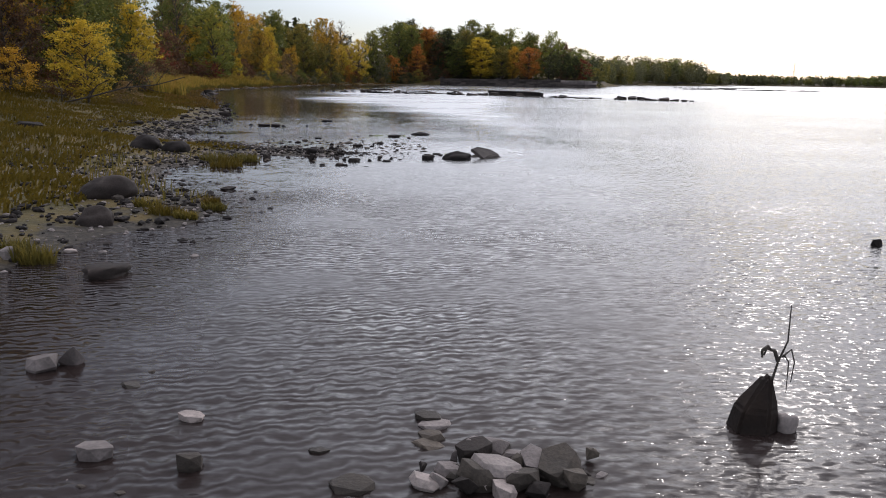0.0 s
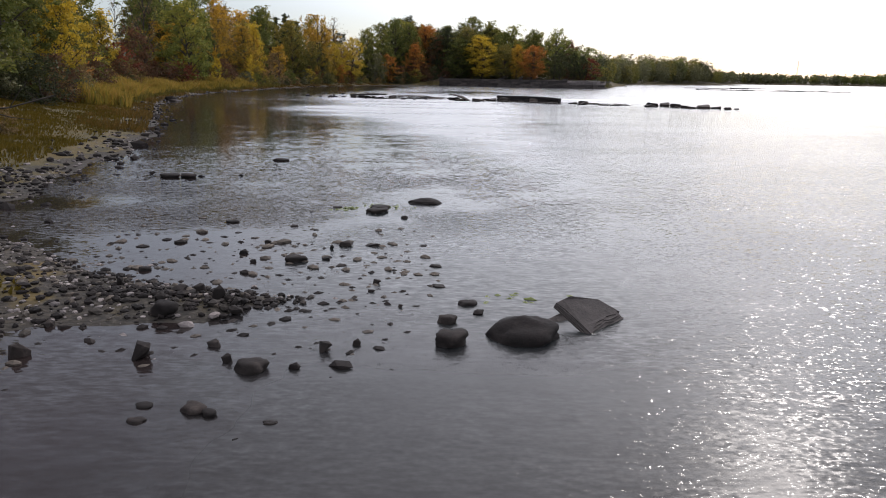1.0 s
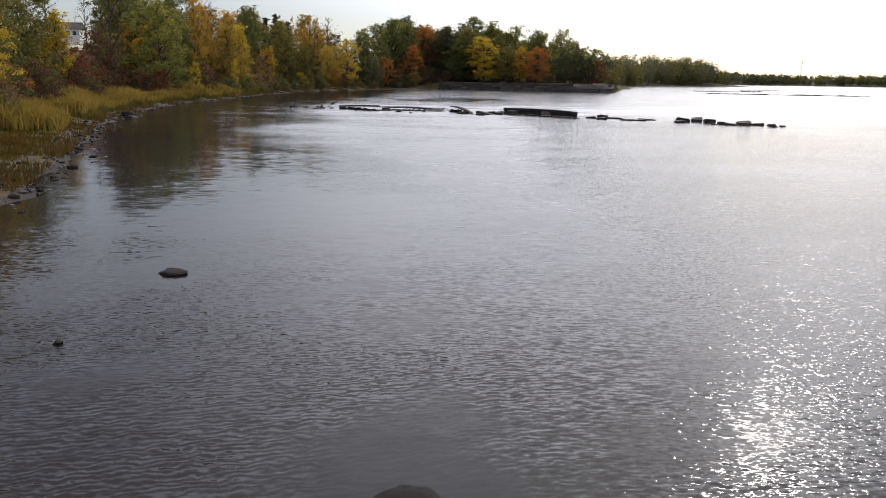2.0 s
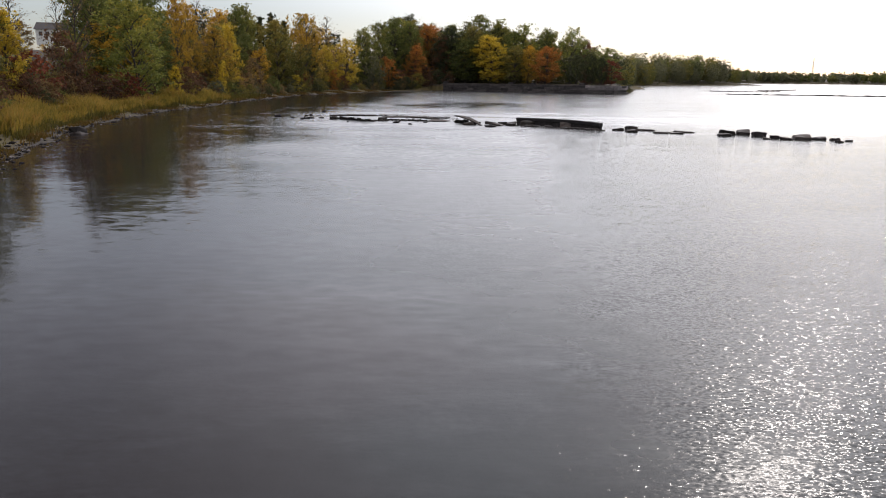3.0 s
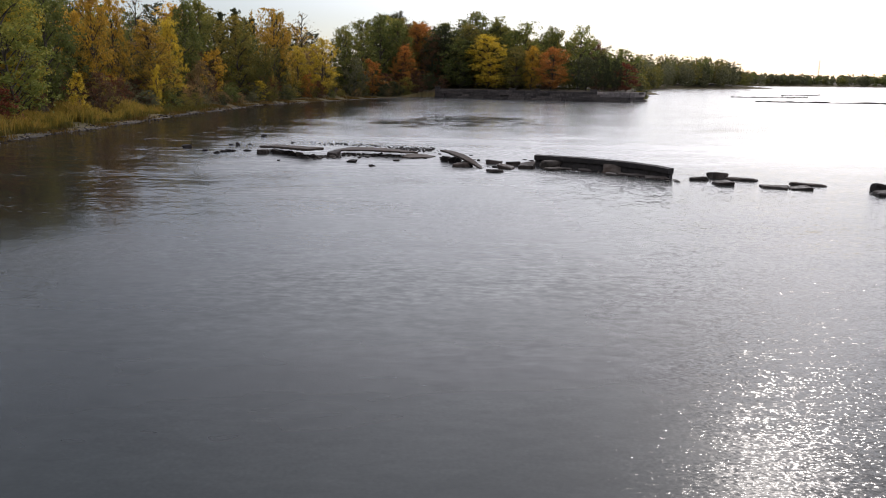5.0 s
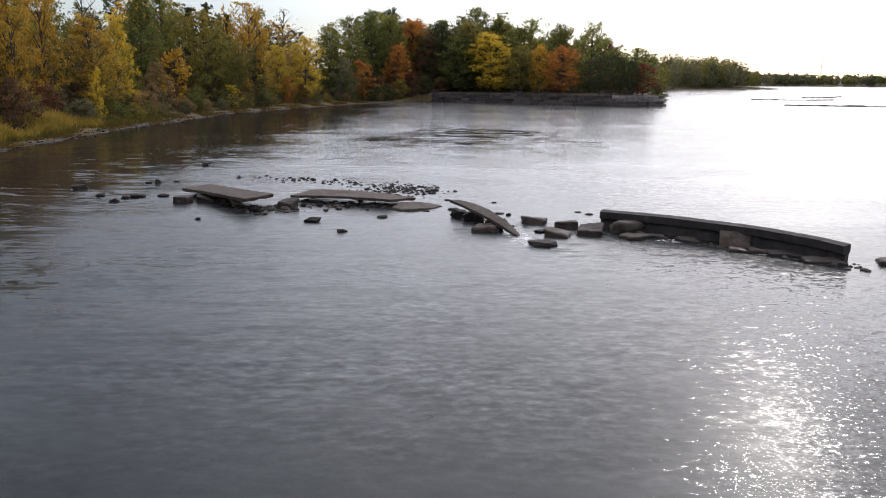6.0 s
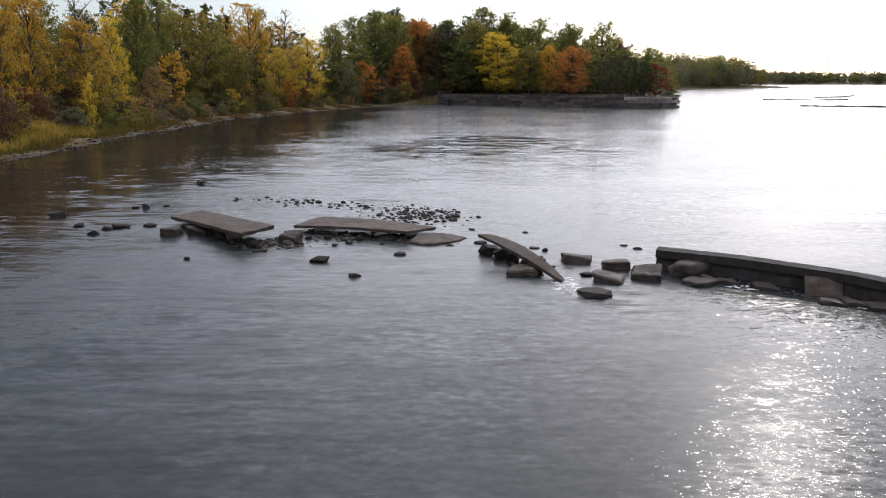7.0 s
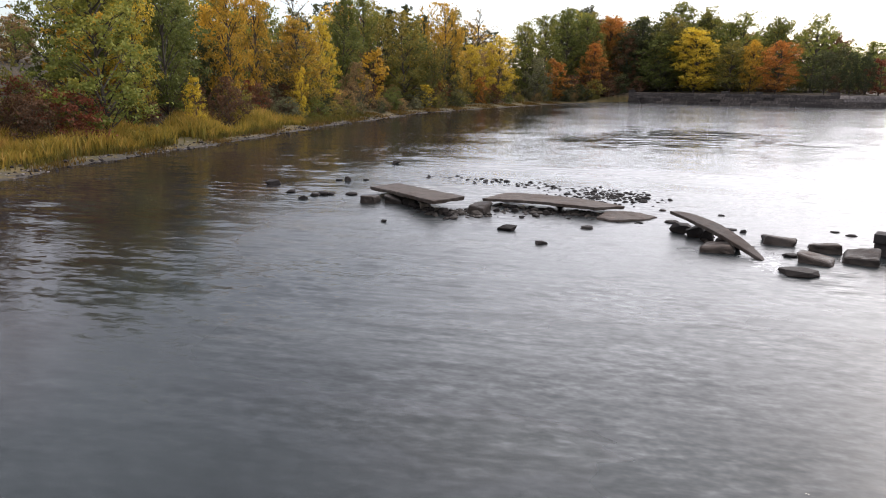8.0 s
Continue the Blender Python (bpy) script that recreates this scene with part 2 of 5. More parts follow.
def water_material():
    """River water: a murky body under a surface that mirrors the sky by Fresnel, ruffled by wavelets too small to
    see singly, with larger ripples, streaks and smooth patches where the river has them."""
    m, n, l, p = material("river_water", 0.05)
    n.remove(p)
    geo = n.new("ShaderNodeNewGeometry")
    xyz = n.new("ShaderNodeSeparateXYZ")
    l.new(geo.outputs["Position"], xyz.inputs[0])
    px, py = xyz.outputs["X"], xyz.outputs["Y"]

    def vec(how, a, b):
        v = n.new("ShaderNodeVectorMath")
        v.operation = how
        for socket, value in zip(v.inputs, (a, b)):
            if isinstance(value, tuple):
                socket.default_value = value
            else:
                l.new(value, socket)
        return v.outputs[0]

    def tilt(scale, stretch, amount, detail=2.0):
        t = noise_node(n, l, scale, detail, "World", stretch)
        return vec("MULTIPLY", vec("SUBTRACT", t.outputs["Color"], (0.5, 0.5, 0.5)), amount)

    def rise(source, low, high, start, end):
        r = n.new("ShaderNodeMapRange")
        r.interpolation_type = "SMOOTHSTEP"
        r.inputs["From Min"].default_value, r.inputs["From Max"].default_value = low, high
        r.inputs["To Min"].default_value, r.inputs["To Max"].default_value = start, end
        l.new(source, r.inputs["Value"])
        return r.outputs[0]

    def spread_out(value):
        c = n.new("ShaderNodeCombineXYZ")
        for name in ("X", "Y"):
            l.new(value, c.inputs[name])
        return c.outputs[0]

    def round_about(x, y, wide, deep, inner, outer, most, least):
        """A value round a place of the river, fading outwards."""
        v = n.new("ShaderNodeVectorMath")
        v.operation = "LENGTH"
        l.new(vec("MULTIPLY", vec("SUBTRACT", vec("ADD", geo.outputs["Position"], warp), (x, y, 0.0)), (1 / wide, 1 / deep, 0.0)), v.inputs[0])
        return rise(v.outputs["Value"], inner, outer, most, least)

    def times(a, b):
        return sums(n, l, "MULTIPLY", a, b)

    warp = tilt(0.09, (1.0, 1.0, 1.0), (26.0, 40.0, 0.0), 4.0)
    reach = noise_node(n, l, 0.045, 3.0, "World", (1.0, 1.6, 1.0))
    # the gentle heave of the whole river
    waves = tilt(0.4, (0.5, 1.0, 1.0), (0.02, 0.04, 0), 3.0)
    waves = vec("ADD", waves, tilt(3.0, (0.45, 1.0, 1.0), (0.05, 0.09, 0), 3.0))
    # streaks of quick water beside and below the broken weir
    riffle = round_about(-24.0, 143.0, 28.0, 40.0, 0.3, 1.1, 1.0, 0.0)
    below = round_about(-4.0, 188.0, 30.0, 30.0, 0.4, 1.1, 0.8, 0.0)
    race = round_about(3.4, 130.2, 3.2, 5.0, 0.3, 1.0, 1.6, 0.0)
    off_bank = sums(n, l, "ADD", px, sums(n, l, "ADD", rise(py, 20.0, 145.0, 8.0, 44.0), times(sums(n, l, "SUBTRACT", reach.outputs["Fac"], 0.5), 16.0)))
    lee = rise(sums(n, l, "SUBTRACT", off_bank, sums(n, l, "ADD", rise(py, 150.0, 195.0, 0.0, 4.0), rise(py, 100.0, 116.0, 0.0, 8.0))), 9.0, 20.0, 0.0, 1.0)
    lee = sums(n, l, "MAXIMUM", lee, times(rise(py, 46.0, 28.0, 0.0, 1.0), rise(px, -5.5, -2.2, 0.0, 1.0)))
    quick = times(sums(n, l, "MAXIMUM", riffle, below), sums(n, l, "ADD", times(lee, 0.35), 0.65))
    quick = sums(n, l, "MAXIMUM", quick, race)
    streaks = vec("ADD", tilt(0.9, (0.22, 1.0, 1.0), (0.08, 0.42, 0), 4.0), tilt(3.0, (0.22, 1.0, 1.0), (0.12, 0.56, 0), 3.0))
    waves = vec("ADD", waves, vec("MULTIPLY", streaks, spread_out(quick)))
    # even wind wavelets in the sheltered water off the near shore, in gusts
    bands = n.new("ShaderNodeTexWave")
    bands.bands_direction, bands.wave_profile = "Y", "SIN"
    bands.inputs["Scale"].default_value, bands.inputs["Distortion"].default_value = 2.4, 9.0
    bands.inputs["Detail"].default_value, bands.inputs["Detail Scale"].default_value = 2.0, 1.3
    turned = n.new("ShaderNodeMapping")
    turned.inputs["Rotation"].default_value = (0, 0, radians(-13))
    l.new(geo.outputs["Position"], turned.inputs["Vector"])
    l.new(turned.outputs["Vector"], bands.inputs["Vector"])
    gust = noise_node(n, l, 0.22, 2.0, "World")
    puff = ramp(n, l, gust.outputs["Fac"], [(0.36, (0.12,) * 3), (0.56, (1, 1, 1))])
    calm = times(rise(py, 16.0, 22.0, 0.0, 1.0), rise(py, 36.0, 30.0, 0.0, 1.0))
    near = sums(n, l, "SUBTRACT", rise(py, 23.0, 15.0, 0.85, 1.0), times(calm, 0.55))
    near = sums(n, l, "SUBTRACT", near, times(rise(px, 1.5, 5.0, 0.0, 0.25), rise(py, 16.0, 24.0, 0.0, 1.0)))
    sheltered = rise(sums(n, l, "ADD", py, times(px, 0.9)), 0.4, 3.2, 0.15, 1.0)
    ripple = times(times(times(near, puff), sheltered), rise(py, 60.0, 38.0, 0.0, 1.0))
    crest = times(times(sums(n, l, "SUBTRACT", bands.outputs["Fac"], 0.5), times(ripple, times(sums(n, l, "SUBTRACT", 1.0, calm), rise(py, 52.0, 30.0, 0.0, 1.0)))), rise(px, -1.4, 2.2, 0.56, 0.16))
    lean = n.new("ShaderNodeCombineXYZ")
    l.new(crest, lean.inputs["Y"])
    waves = vec("ADD", waves, lean.outputs[0])
    small = vec("MULTIPLY", tilt(13.0, (0.40, 1.1, 1.0), (0.42, 1.05, 0), 2.0), spread_out(ripple))
    waves = vec("ADD", waves, small)

    # fine wavelets round the weir, in long gusts
    blown = rise(noise_node(n, l, 0.11, 4.0, "World", (0.45, 1.0, 1.0), 0.6).outputs["Fac"], 0.36, 0.62, 0.15, 1.0)
    fine = vec("ADD", tilt(5.0, (0.5, 1.0, 1.0), (0.12, 0.34, 0), 2.0), tilt(1.6, (0.28, 1.0, 1.0), (0.04, 0.16, 0), 3.0))
    waves = vec("ADD", waves, vec("MULTIPLY", fine, spread_out(times(blown, rise(py, 86.0, 102.0, 0.0, 1.0)))))

    def facing(slopes):
        unit = n.new("ShaderNodeVectorMath")
        unit.operation = "NORMALIZE"
        l.new(vec("ADD", slopes, (0.0, 0.0, 1.0)), unit.inputs[0])
        return unit.outputs[0]

    # open water is ruffled by the breeze into facets that can be told apart
    wander = times(sums(n, l, "SUBTRACT", noise_node(n, l, 0.35, 3.0, "World").outputs["Fac"], 0.5), 7.0)
    breeze = rise(sums(n, l, "ADD", px, sums(n, l, "SUBTRACT", wander, rise(py, 60.0, 112.0, 0.8, 4.5))), 0.0, 6.0, 0.0, 1.0)
    breeze = times(breeze, rise(py, 112.0, 150.0, 1.0, 0.0))
    longer = rise(py, 78.0, 100.0, 0.0, 1.0)
    chop = vec("MULTIPLY", tilt(15.0, (0.7, 1.0, 1.0), (0.92, 0.58, 0), 1.5), spread_out(sums(n, l, "SUBTRACT", rise(py, 62.0, 74.0, 1.3, 1.0), times(longer, 0.45))))
    chop = vec("ADD", chop, tilt(5.0, (0.7, 1.0, 1.0), (0.25, 0.20, 0), 1.0))
    chop = vec("ADD", chop, vec("MULTIPLY", tilt(9.0, (0.75, 1.0, 1.0), (0.40, 0.22, 0), 1.5), spread_out(longer)))
    face = facing(vec("ADD", waves, vec("MULTIPLY", chop, spread_out(times(breeze, 0.75)))))
    # how ruffled the surface is: least along the bank and in slicks
    ruffle = sums(n, l, "ADD", times(lee, 0.23), 0.07)
    streaky = noise_node(n, l, 0.16, 4.0, "World", (0.35, 1.0, 1.0))
    ruffle = times(ruffle, sums(n, l, "SUBTRACT", 1.0, times(breeze, 0.45)))
    ruffle = times(ruffle, rise(py, 140.0, 175.0, 1.0, 0.68))
    ruffle = times(ruffle, rise(streaky.outputs["Fac"], 0.3, 0.7, 0.82, 1.15))
    patchy = noise_node(n, l, 0.30, 4.0, "World", (0.22, 1.0, 1.0), 0.6)
    slick = sums(n, l, "ADD", round_about(4.0, 189.0, 13.0, 18.0, 0.2, 1.3, 0.55, 0.0), round_about(-12.0, 192.0, 30.0, 30.0, 0.2, 1.1, 0.16, 0.0))
    ruffle = times(ruffle, rise(sums(n, l, "ADD", slick, patchy.outputs["Fac"]), 0.72, 0.92, 1.0, 0.18))
    gloss = n.new("ShaderNodeBsdfGlossy")
    l.new(ruffle, gloss.inputs["Roughness"])
    l.new(face, gloss.inputs["Normal"])
    # single wavelets that catch the sun
    sparkle = n.new("ShaderNodeBsdfGlossy")
    sparkle.inputs["Roughness"].default_value = 0.08
    chop = vec("MULTIPLY", chop, spread_out(sums(n, l, "ADD", times(lee, 0.85), 0.15)))
    l.new(facing(vec("ADD", waves, chop)), sparkle.inputs["Normal"])
    mirror = n.new("ShaderNodeMixShader")
    mirror.inputs[0].default_value = 0.30
    l.new(gloss.outputs[0], mirror.inputs[1])
    l.new(sparkle.outputs[0], mirror.inputs[2])
    deep = n.new("ShaderNodeBsdfDiffuse")
    silt = noise_node(n, l, 0.11, 4.0, "World")
    brown = ramp(n, l, silt.outputs["Fac"], [(0.35, (0.019, 0.0130, 0.0120)), (0.65, (0.028, 0.0195, 0.0175))])
    teal = ramp(n, l, silt.outputs["Fac"], [(0.35, (0.014, 0.018, 0.019)), (0.65, (0.022, 0.028, 0.029))])
    off_shore = n.new("ShaderNodeMapRange")
    off_shore.inputs["From Min"].default_value, off_shore.inputs["From Max"].default_value = 13.0, 32.0
    l.new(sums(n, l, "ADD", py, px), off_shore.inputs["Value"])
    l.new(mix(n, l, times(off_shore.outputs[0], rise(lee, 0.0, 0.7, 0.25, 1.0)), brown, teal), deep.inputs["Color"])
    clear_water = n.new("ShaderNodeBsdfTransparent")
    clear_water.inputs["Color"].default_value = (0.50, 0.42, 0.34, 1)
    body = n.new("ShaderNodeMixShader")
    body.inputs[0].default_value = 0.12
    l.new(deep.outputs[0], body.inputs[1])
    l.new(clear_water.outputs[0], body.inputs[2])
    # broken white water where it spills past the leaning slab and the foot of the beam
    froth_at = None
    for x, y, wide, deep_by in ((3.1, 128.9, 0.9, 2.2), (3.7, 127.6, 1.2, 0.7), (10.3, 128.6, 1.5, 0.55), (14.2, 126.1, 1.9, 0.6)):
        v = n.new("ShaderNodeVectorMath")
        v.operation = "LENGTH"
        l.new(vec("MULTIPLY", vec("SUBTRACT", geo.outputs["Position"], (x, y, 0.0)), (1 / wide, 1 / deep_by, 0.0)), v.inputs[0])
        at = rise(v.outputs["Value"], 0.4, 1.2, 1.0, 0.0)
        froth_at = at if froth_at is None else sums(n, l, "MAXIMUM", froth_at, at)
    lace = noise_node(n, l, 3.2, 6.0, "World", (0.7, 1.0, 1.0), 0.7)
    froth = rise(sums(n, l, "ADD", lace.outputs["Fac"], times(froth_at, 0.22)), 0.70, 0.80, 0.0, 0.8)
    froth = times(froth, froth_at)
    foam = n.new("ShaderNodeBsdfDiffuse")
    foam.inputs["Color"].default_value = (0.72, 0.72, 0.72, 1)
    glance = n.new("ShaderNodeFresnel")
    glance.inputs["IOR"].default_value = 1.333
    l.new(face, glance.inputs["Normal"])
    whole = n.new("ShaderNodeMixShader")
    l.new(glance.outputs[0], whole.inputs[0])
    l.new(body.outputs[0], whole.inputs[1])
    l.new(mirror.outputs[0], whole.inputs[2])
    frothy = n.new("ShaderNodeMixShader")
    l.new(froth, frothy.inputs[0])
    l.new(whole.outputs[0], frothy.inputs[1])
    l.new(foam.outputs[0], frothy.inputs[2])
    l.new(frothy.outputs[0], n["Material Output"].inputs["Surface"])
    return m


def plain(name, colour, rough=0.8, spread=0.25, scale=3.0):
    m, n, l, p = material(name, rough)
    g = noise_node(n, l, scale, 5.0, "World")
    a, b = tuple(c * (1 - spread) for c in colour), tuple(c * (1 + spread) for c in colour)
    l.new(ramp(n, l, g.outputs["Fac"], [(0.3, a), (0.7, b)]), p.inputs["Base Color"])
    l.new(bump(n, l, g.outputs["Fac"], 0.4, 0.03), p.inputs["Normal"])
    return m


GROUND, WATER = ground_material(), water_material()
GRASS = leaf_material("dry_grass", [(0.05, (0.060, 0.062, 0.018)), (0.3, (0.155, 0.135, 0.032)), (0.55, (0.31, 0.225, 0.050)), (0.75, (0.36, 0.225, 0.070)), (0.95, (0.24, 0.145, 0.070))], 0.4)
BROWN_GRASS = leaf_material("brown_meadow_grass", [(0.05, (0.045, 0.040, 0.014)), (0.4, (0.10, 0.068, 0.02)), (0.75, (0.17, 0.10, 0.03)), (0.95, (0.20, 0.13, 0.04))], 0.3)
MEADOW_GRASS = leaf_material("olive_meadow_grass", [(0.05, (0.070, 0.060, 0.012)), (0.5, (0.125, 0.090, 0.016)), (0.95, (0.17, 0.105, 0.020))], 0.3)
GREEN_GRASS = leaf_material("green_grass", [(0.05, (0.045, 0.050, 0.016)), (0.5, (0.125, 0.105, 0.028)), (0.95, (0.24, 0.17, 0.045))], 0.4)
ALGAE = plain("green_algae", (0.10, 0.12, 0.02), 0.6, 0.5, 12.0)
TWIG = plain("dead_wood", (0.045, 0.037, 0.030), 0.9)

# ---- helpers for building ----


def mesh_of(name, verts, faces, mats=()):
    me = bpy.data.meshes.new(name)
    me.from_pydata(verts, [], faces)
    for m in mats:
        me.materials.append(m)
    return me


def part(name, bm, mat, parent, label=""):
    me = bpy.data.meshes.new(name)
    bm.to_mesh(me)
    bm.free()
    me.materials.append(mat)
    ob = new(name, me)
    ob.parent = parent
    return tagged(ob, label)


def piece(name, me, parent, m=None, mat=None):
    """A mesh as a part of a thing, at a pose within it."""
    ob = new(name, me)
    ob.parent = parent
    if m is not None:
        ob.matrix_basis = m
    if mat is not None:
        ob.material_slots[0].link = "OBJECT"
        ob.material_slots[0].material = mat
    return ob


# ---- ground and water ----
# Outline of the near bank and of the land behind it, then of the far shore.
BANK = [(-8, -80), (-7.6, 0), (-7.2, 8), (-6.4, 12), (-5.4, 15.3), (-5.4, 17.2), (-8.0, 20), (-8.9, 22.5),
        (-8.0, 25.5), (-6.6, 27), (-5.0, 27.7), (-3.0, 28.2), (-3.2, 28.6), (-5.2, 28.7), (-6.6, 29.6), (-8.6, 31.2), (-10.4, 32.2), (-12.8, 34.0), (-13.6, 37), (-14.0, 40), (-14.3, 44), (-15.8, 51), (-17.2, 57),
        (-23, 73), (-33, 99), (-36, 108), (-39, 119), (-41.5, 133), (-43.5, 150), (-42.5, 168), (-43.2, 195),
        (-41.4, 215), (-40.4, 234), (-33.2, 255), (-22, 285), (-5, 306), (-3, 305)]
PIER = [(-3, 305), (35, 286.4), (52, 281.6), (58.2, 288)]
BACK = [(61, 300), (75, 345), (92, 420), (128, 507), (180, 560), (234, 595), (252, 640), (330, 1200), (330, 3600),
        (-3600, 3600), (-3600, -80)]
FAR = [(200, 775), (423, 806), (900, 850), (3600, 1000), (3600, 3700), (200, 3700)]


def inland(px, py, outline):
    """How far a place lies inside an outline; outside it, less than nothing."""
    px, py = np.asarray(px, float), np.asarray(py, float)
    best, inside = np.full(px.shape, 1e9), np.zeros(px.shape, bool)
    for (ax, ay), (bx, by) in zip(outline, outline[1:] + outline[:1]):
        ex, ey = bx - ax, by - ay
        k = np.clip(((px - ax) * ex + (py - ay) * ey) / (ex * ex + ey * ey), 0, 1)
        best = np.minimum(best, np.hypot(px - ax - k * ex, py - ay - k * ey))
        if ay != by:
            inside ^= ((ay > py) != (by > py)) & (px < ax + (py - ay) / (by - ay) * ex)
    return np.where(inside, best, -best)


def height(px, py):
    """The ground's height: river bed, gravel beach, grass bank, wooded slope, and level land behind the quay."""
    px, py = np.asarray(px, float), np.asarray(py, float)
    d = inland(px, py, BANK + PIER[1:] + BACK)
    d = d + np.where(np.abs(d) < 25, 0.45 * np.sin(py * 0.55 + 1.1 * np.sin(px * 0.5)) + 0.3 * np.sin(py * 1.37 + px), 0) * (px < -4)
    bed = np.maximum(-1.8, -0.02 + 0.085 * d)
    slope = np.interp(d, [0, 3, 9, 14, 40, 90, 400], [0, 0.30, 1.0, 1.9, 9.0, 11.5, 14])
    slope = slope * np.interp(py, [0, 20, 60, 340, 430], [0.75, 0.8, 1.0, 1.0, 0.3])
    level = np.interp(d, [0, 1.2, 1.6, 20, 120], [-1.5, -1.5, 2.5, 2.9, 6])
    k = np.clip((px + 14) / 11, 0, 1) * np.clip((py - 262) / 14, 0, 1) * np.clip((430 - py) / 60, 0, 1)
    land = slope * (1 - k) + level * k
    far = inland(px, py, FAR)
    land2 = np.interp(far, [0, 10, 200], [0.0, 1.0, 5])
    z = np.where(d > 0, land, bed)
    bumps = 0.06 * np.sin(px * 1.7 + 1.3 * np.sin(py * 0.9)) * np.cos(py * 1.3 + px * 0.4) * np.clip(d / 4 + 0.3, 0.2, 1)
    return np.where(far > 0, np.maximum(z, land2), z) + np.where(np.abs(d) < 60, bumps, 0)


def spaced(stops):
    """Grid lines: stretches of (from, to, step)."""
    out = []
    for a, b, step in stops:
        out += list(np.linspace(a, b, max(2, round((b - a) / step) + 1))[:-1])
    return np.array(out + [stops[-1][1]])


def build_ground():
    gx = spaced([(-3600, -400, 400), (-400, -100, 25), (-100, -50, 3), (-50, -16, 1.0), (-16, 2, 0.4), (2, 80, 2.5), (80, 400, 12), (400, 3600, 200)])
    gy = spaced([(-80, 0, 8), (0, 40, 0.5), (40, 330, 1.6), (330, 700, 8), (700, 1000, 20), (1000, 3600, 200)])
    xx, yy = np.meshgrid(gx, gy, indexing="ij")
    zz = height(xx, yy)
    rows, cols = xx.shape
    verts = np.stack([xx, yy, zz], -1).reshape(-1, 3).tolist()
    faces = [(i * cols + j, (i + 1) * cols + j, (i + 1) * cols + j + 1, i * cols + j + 1) for i in range(rows - 1) for j in range(cols - 1)]
    me = mesh_of("ground", verts, faces, [GROUND])
    me.polygons.foreach_set("use_smooth", [True] * len(me.polygons))
    tagged(new("ground", me), "gravel beach, dry grass bank and wooded slope", "ground", kind="structure")


build_ground()
water = mesh_of("water", [(-3600, -900, 0), (3600, -900, 0), (3600, 3600, 0), (-3600, 3600, 0)], [(0, 1, 2, 3)], [WATER])
tagged(new("water", water), "calm dark grey river with small ripples", "water", kind="structure")

# ---- stones ----


def rock_mesh(seed, angular):
    """A stone of about unit size, sitting on z = 0 with a third of it below."""
    rnd = random.Random(seed)
    bm = bmesh.new()
    if angular:
        for _ in range(11):
            v = Vector((rnd.gauss(0, 1), rnd.gauss(0, 1), rnd.gauss(0, 1))).normalized() * rnd.uniform(0.8, 1.15)
            bm.verts.new((v.x * 0.55, v.y * 0.5, v.z * 0.55))
        hull = bmesh.ops.convex_hull(bm, input=bm.verts[:])
        bmesh.ops.delete(bm, geom=[g for g in hull["geom_interior"] if isinstance(g, bmesh.types.BMVert)], context="VERTS")
        bmesh.ops.bevel(bm, geom=bm.edges[:], offset=0.014, segments=1, affect="EDGES")
    else:
        bmesh.ops.create_icosphere(bm, subdivisions=3, radius=0.5)
        shift = Vector((rnd.uniform(0, 50), rnd.uniform(0, 50), rnd.uniform(0, 50)))
        for v in bm.verts:
            k = 1 + 0.42 * noise.noise(v.co * 2.2 + shift) + 0.16 * noise.noise(v.co * 5.5 + shift) - 0.10 * abs(noise.noise(v.co * 9.0 - shift))
            v.co *= k
            if v.co.z > 0.3:
                v.co.z = 0.3 + (v.co.z - 0.3) * 0.35
    me = bpy.data.meshes.new("stone")
    bm.to_mesh(me)
    bm.free()
    if not angular:
        me.polygons.foreach_set("use_smooth", [True] * len(me.polygons))
    return me


def flat_stone_mesh(seed):
    """A broken flat stone of about unit size: an uneven slanting top over rough, undercut sides."""
    rnd = random.Random(seed)
    bm = bmesh.new()
    lean_x, lean_y = rnd.uniform(-0.4, 0.4), rnd.uniform(0.0, 0.45)
    for count, reach, z, uneven in ((5, 0.44, 0.34, 0.05), (6, 0.54, 0.06, 0.12), (5, 0.38, -0.45, 0.05)):
        start = rnd.uniform(0, 6.28)
        for k in range(count):
            a = start + 2 * math.pi * (k + rnd.uniform(-0.3, 0.3)) / count
            r = reach * rnd.uniform(0.72, 1.12)
            x, y = r * math.cos(a), r * math.sin(a)
            bm.verts.new((x, y, z + rnd.uniform(-uneven, uneven) + (lean_x * x - lean_y * y if z > 0.2 else 0)))
    hull = bmesh.ops.convex_hull(bm, input=bm.verts[:])
    bmesh.ops.delete(bm, geom=[g for g in hull["geom_interior"] if isinstance(g, bmesh.types.BMVert)], context="VERTS")
    bmesh.ops.bevel(bm, geom=bm.edges[:], offset=0.010, segments=1, affect="EDGES")
    me = bpy.data.meshes.new("stone")
    bm.to_mesh(me)
    bm.free()
    return me


FLAT = {m.name: [flat_stone_mesh(s) for s in range(60, 68)] for m in (STONE, PALE_STONE, MID_STONE)}
ANGULAR = {m.name: [rock_mesh(s, True) for s in range(20, 27)] for m in (STONE, PALE_STONE, MID_STONE)}
ROUND = {m.name: [rock_mesh(s, False) for s in range(40, 46)] for m in (STONE, PALE_STONE, MID_STONE)}
for kinds in (ANGULAR, ROUND, FLAT):
    for key, meshes in kinds.items():
        for me in meshes:
            me.materials.append(bpy.data.materials[key])
pick = random.Random(5)


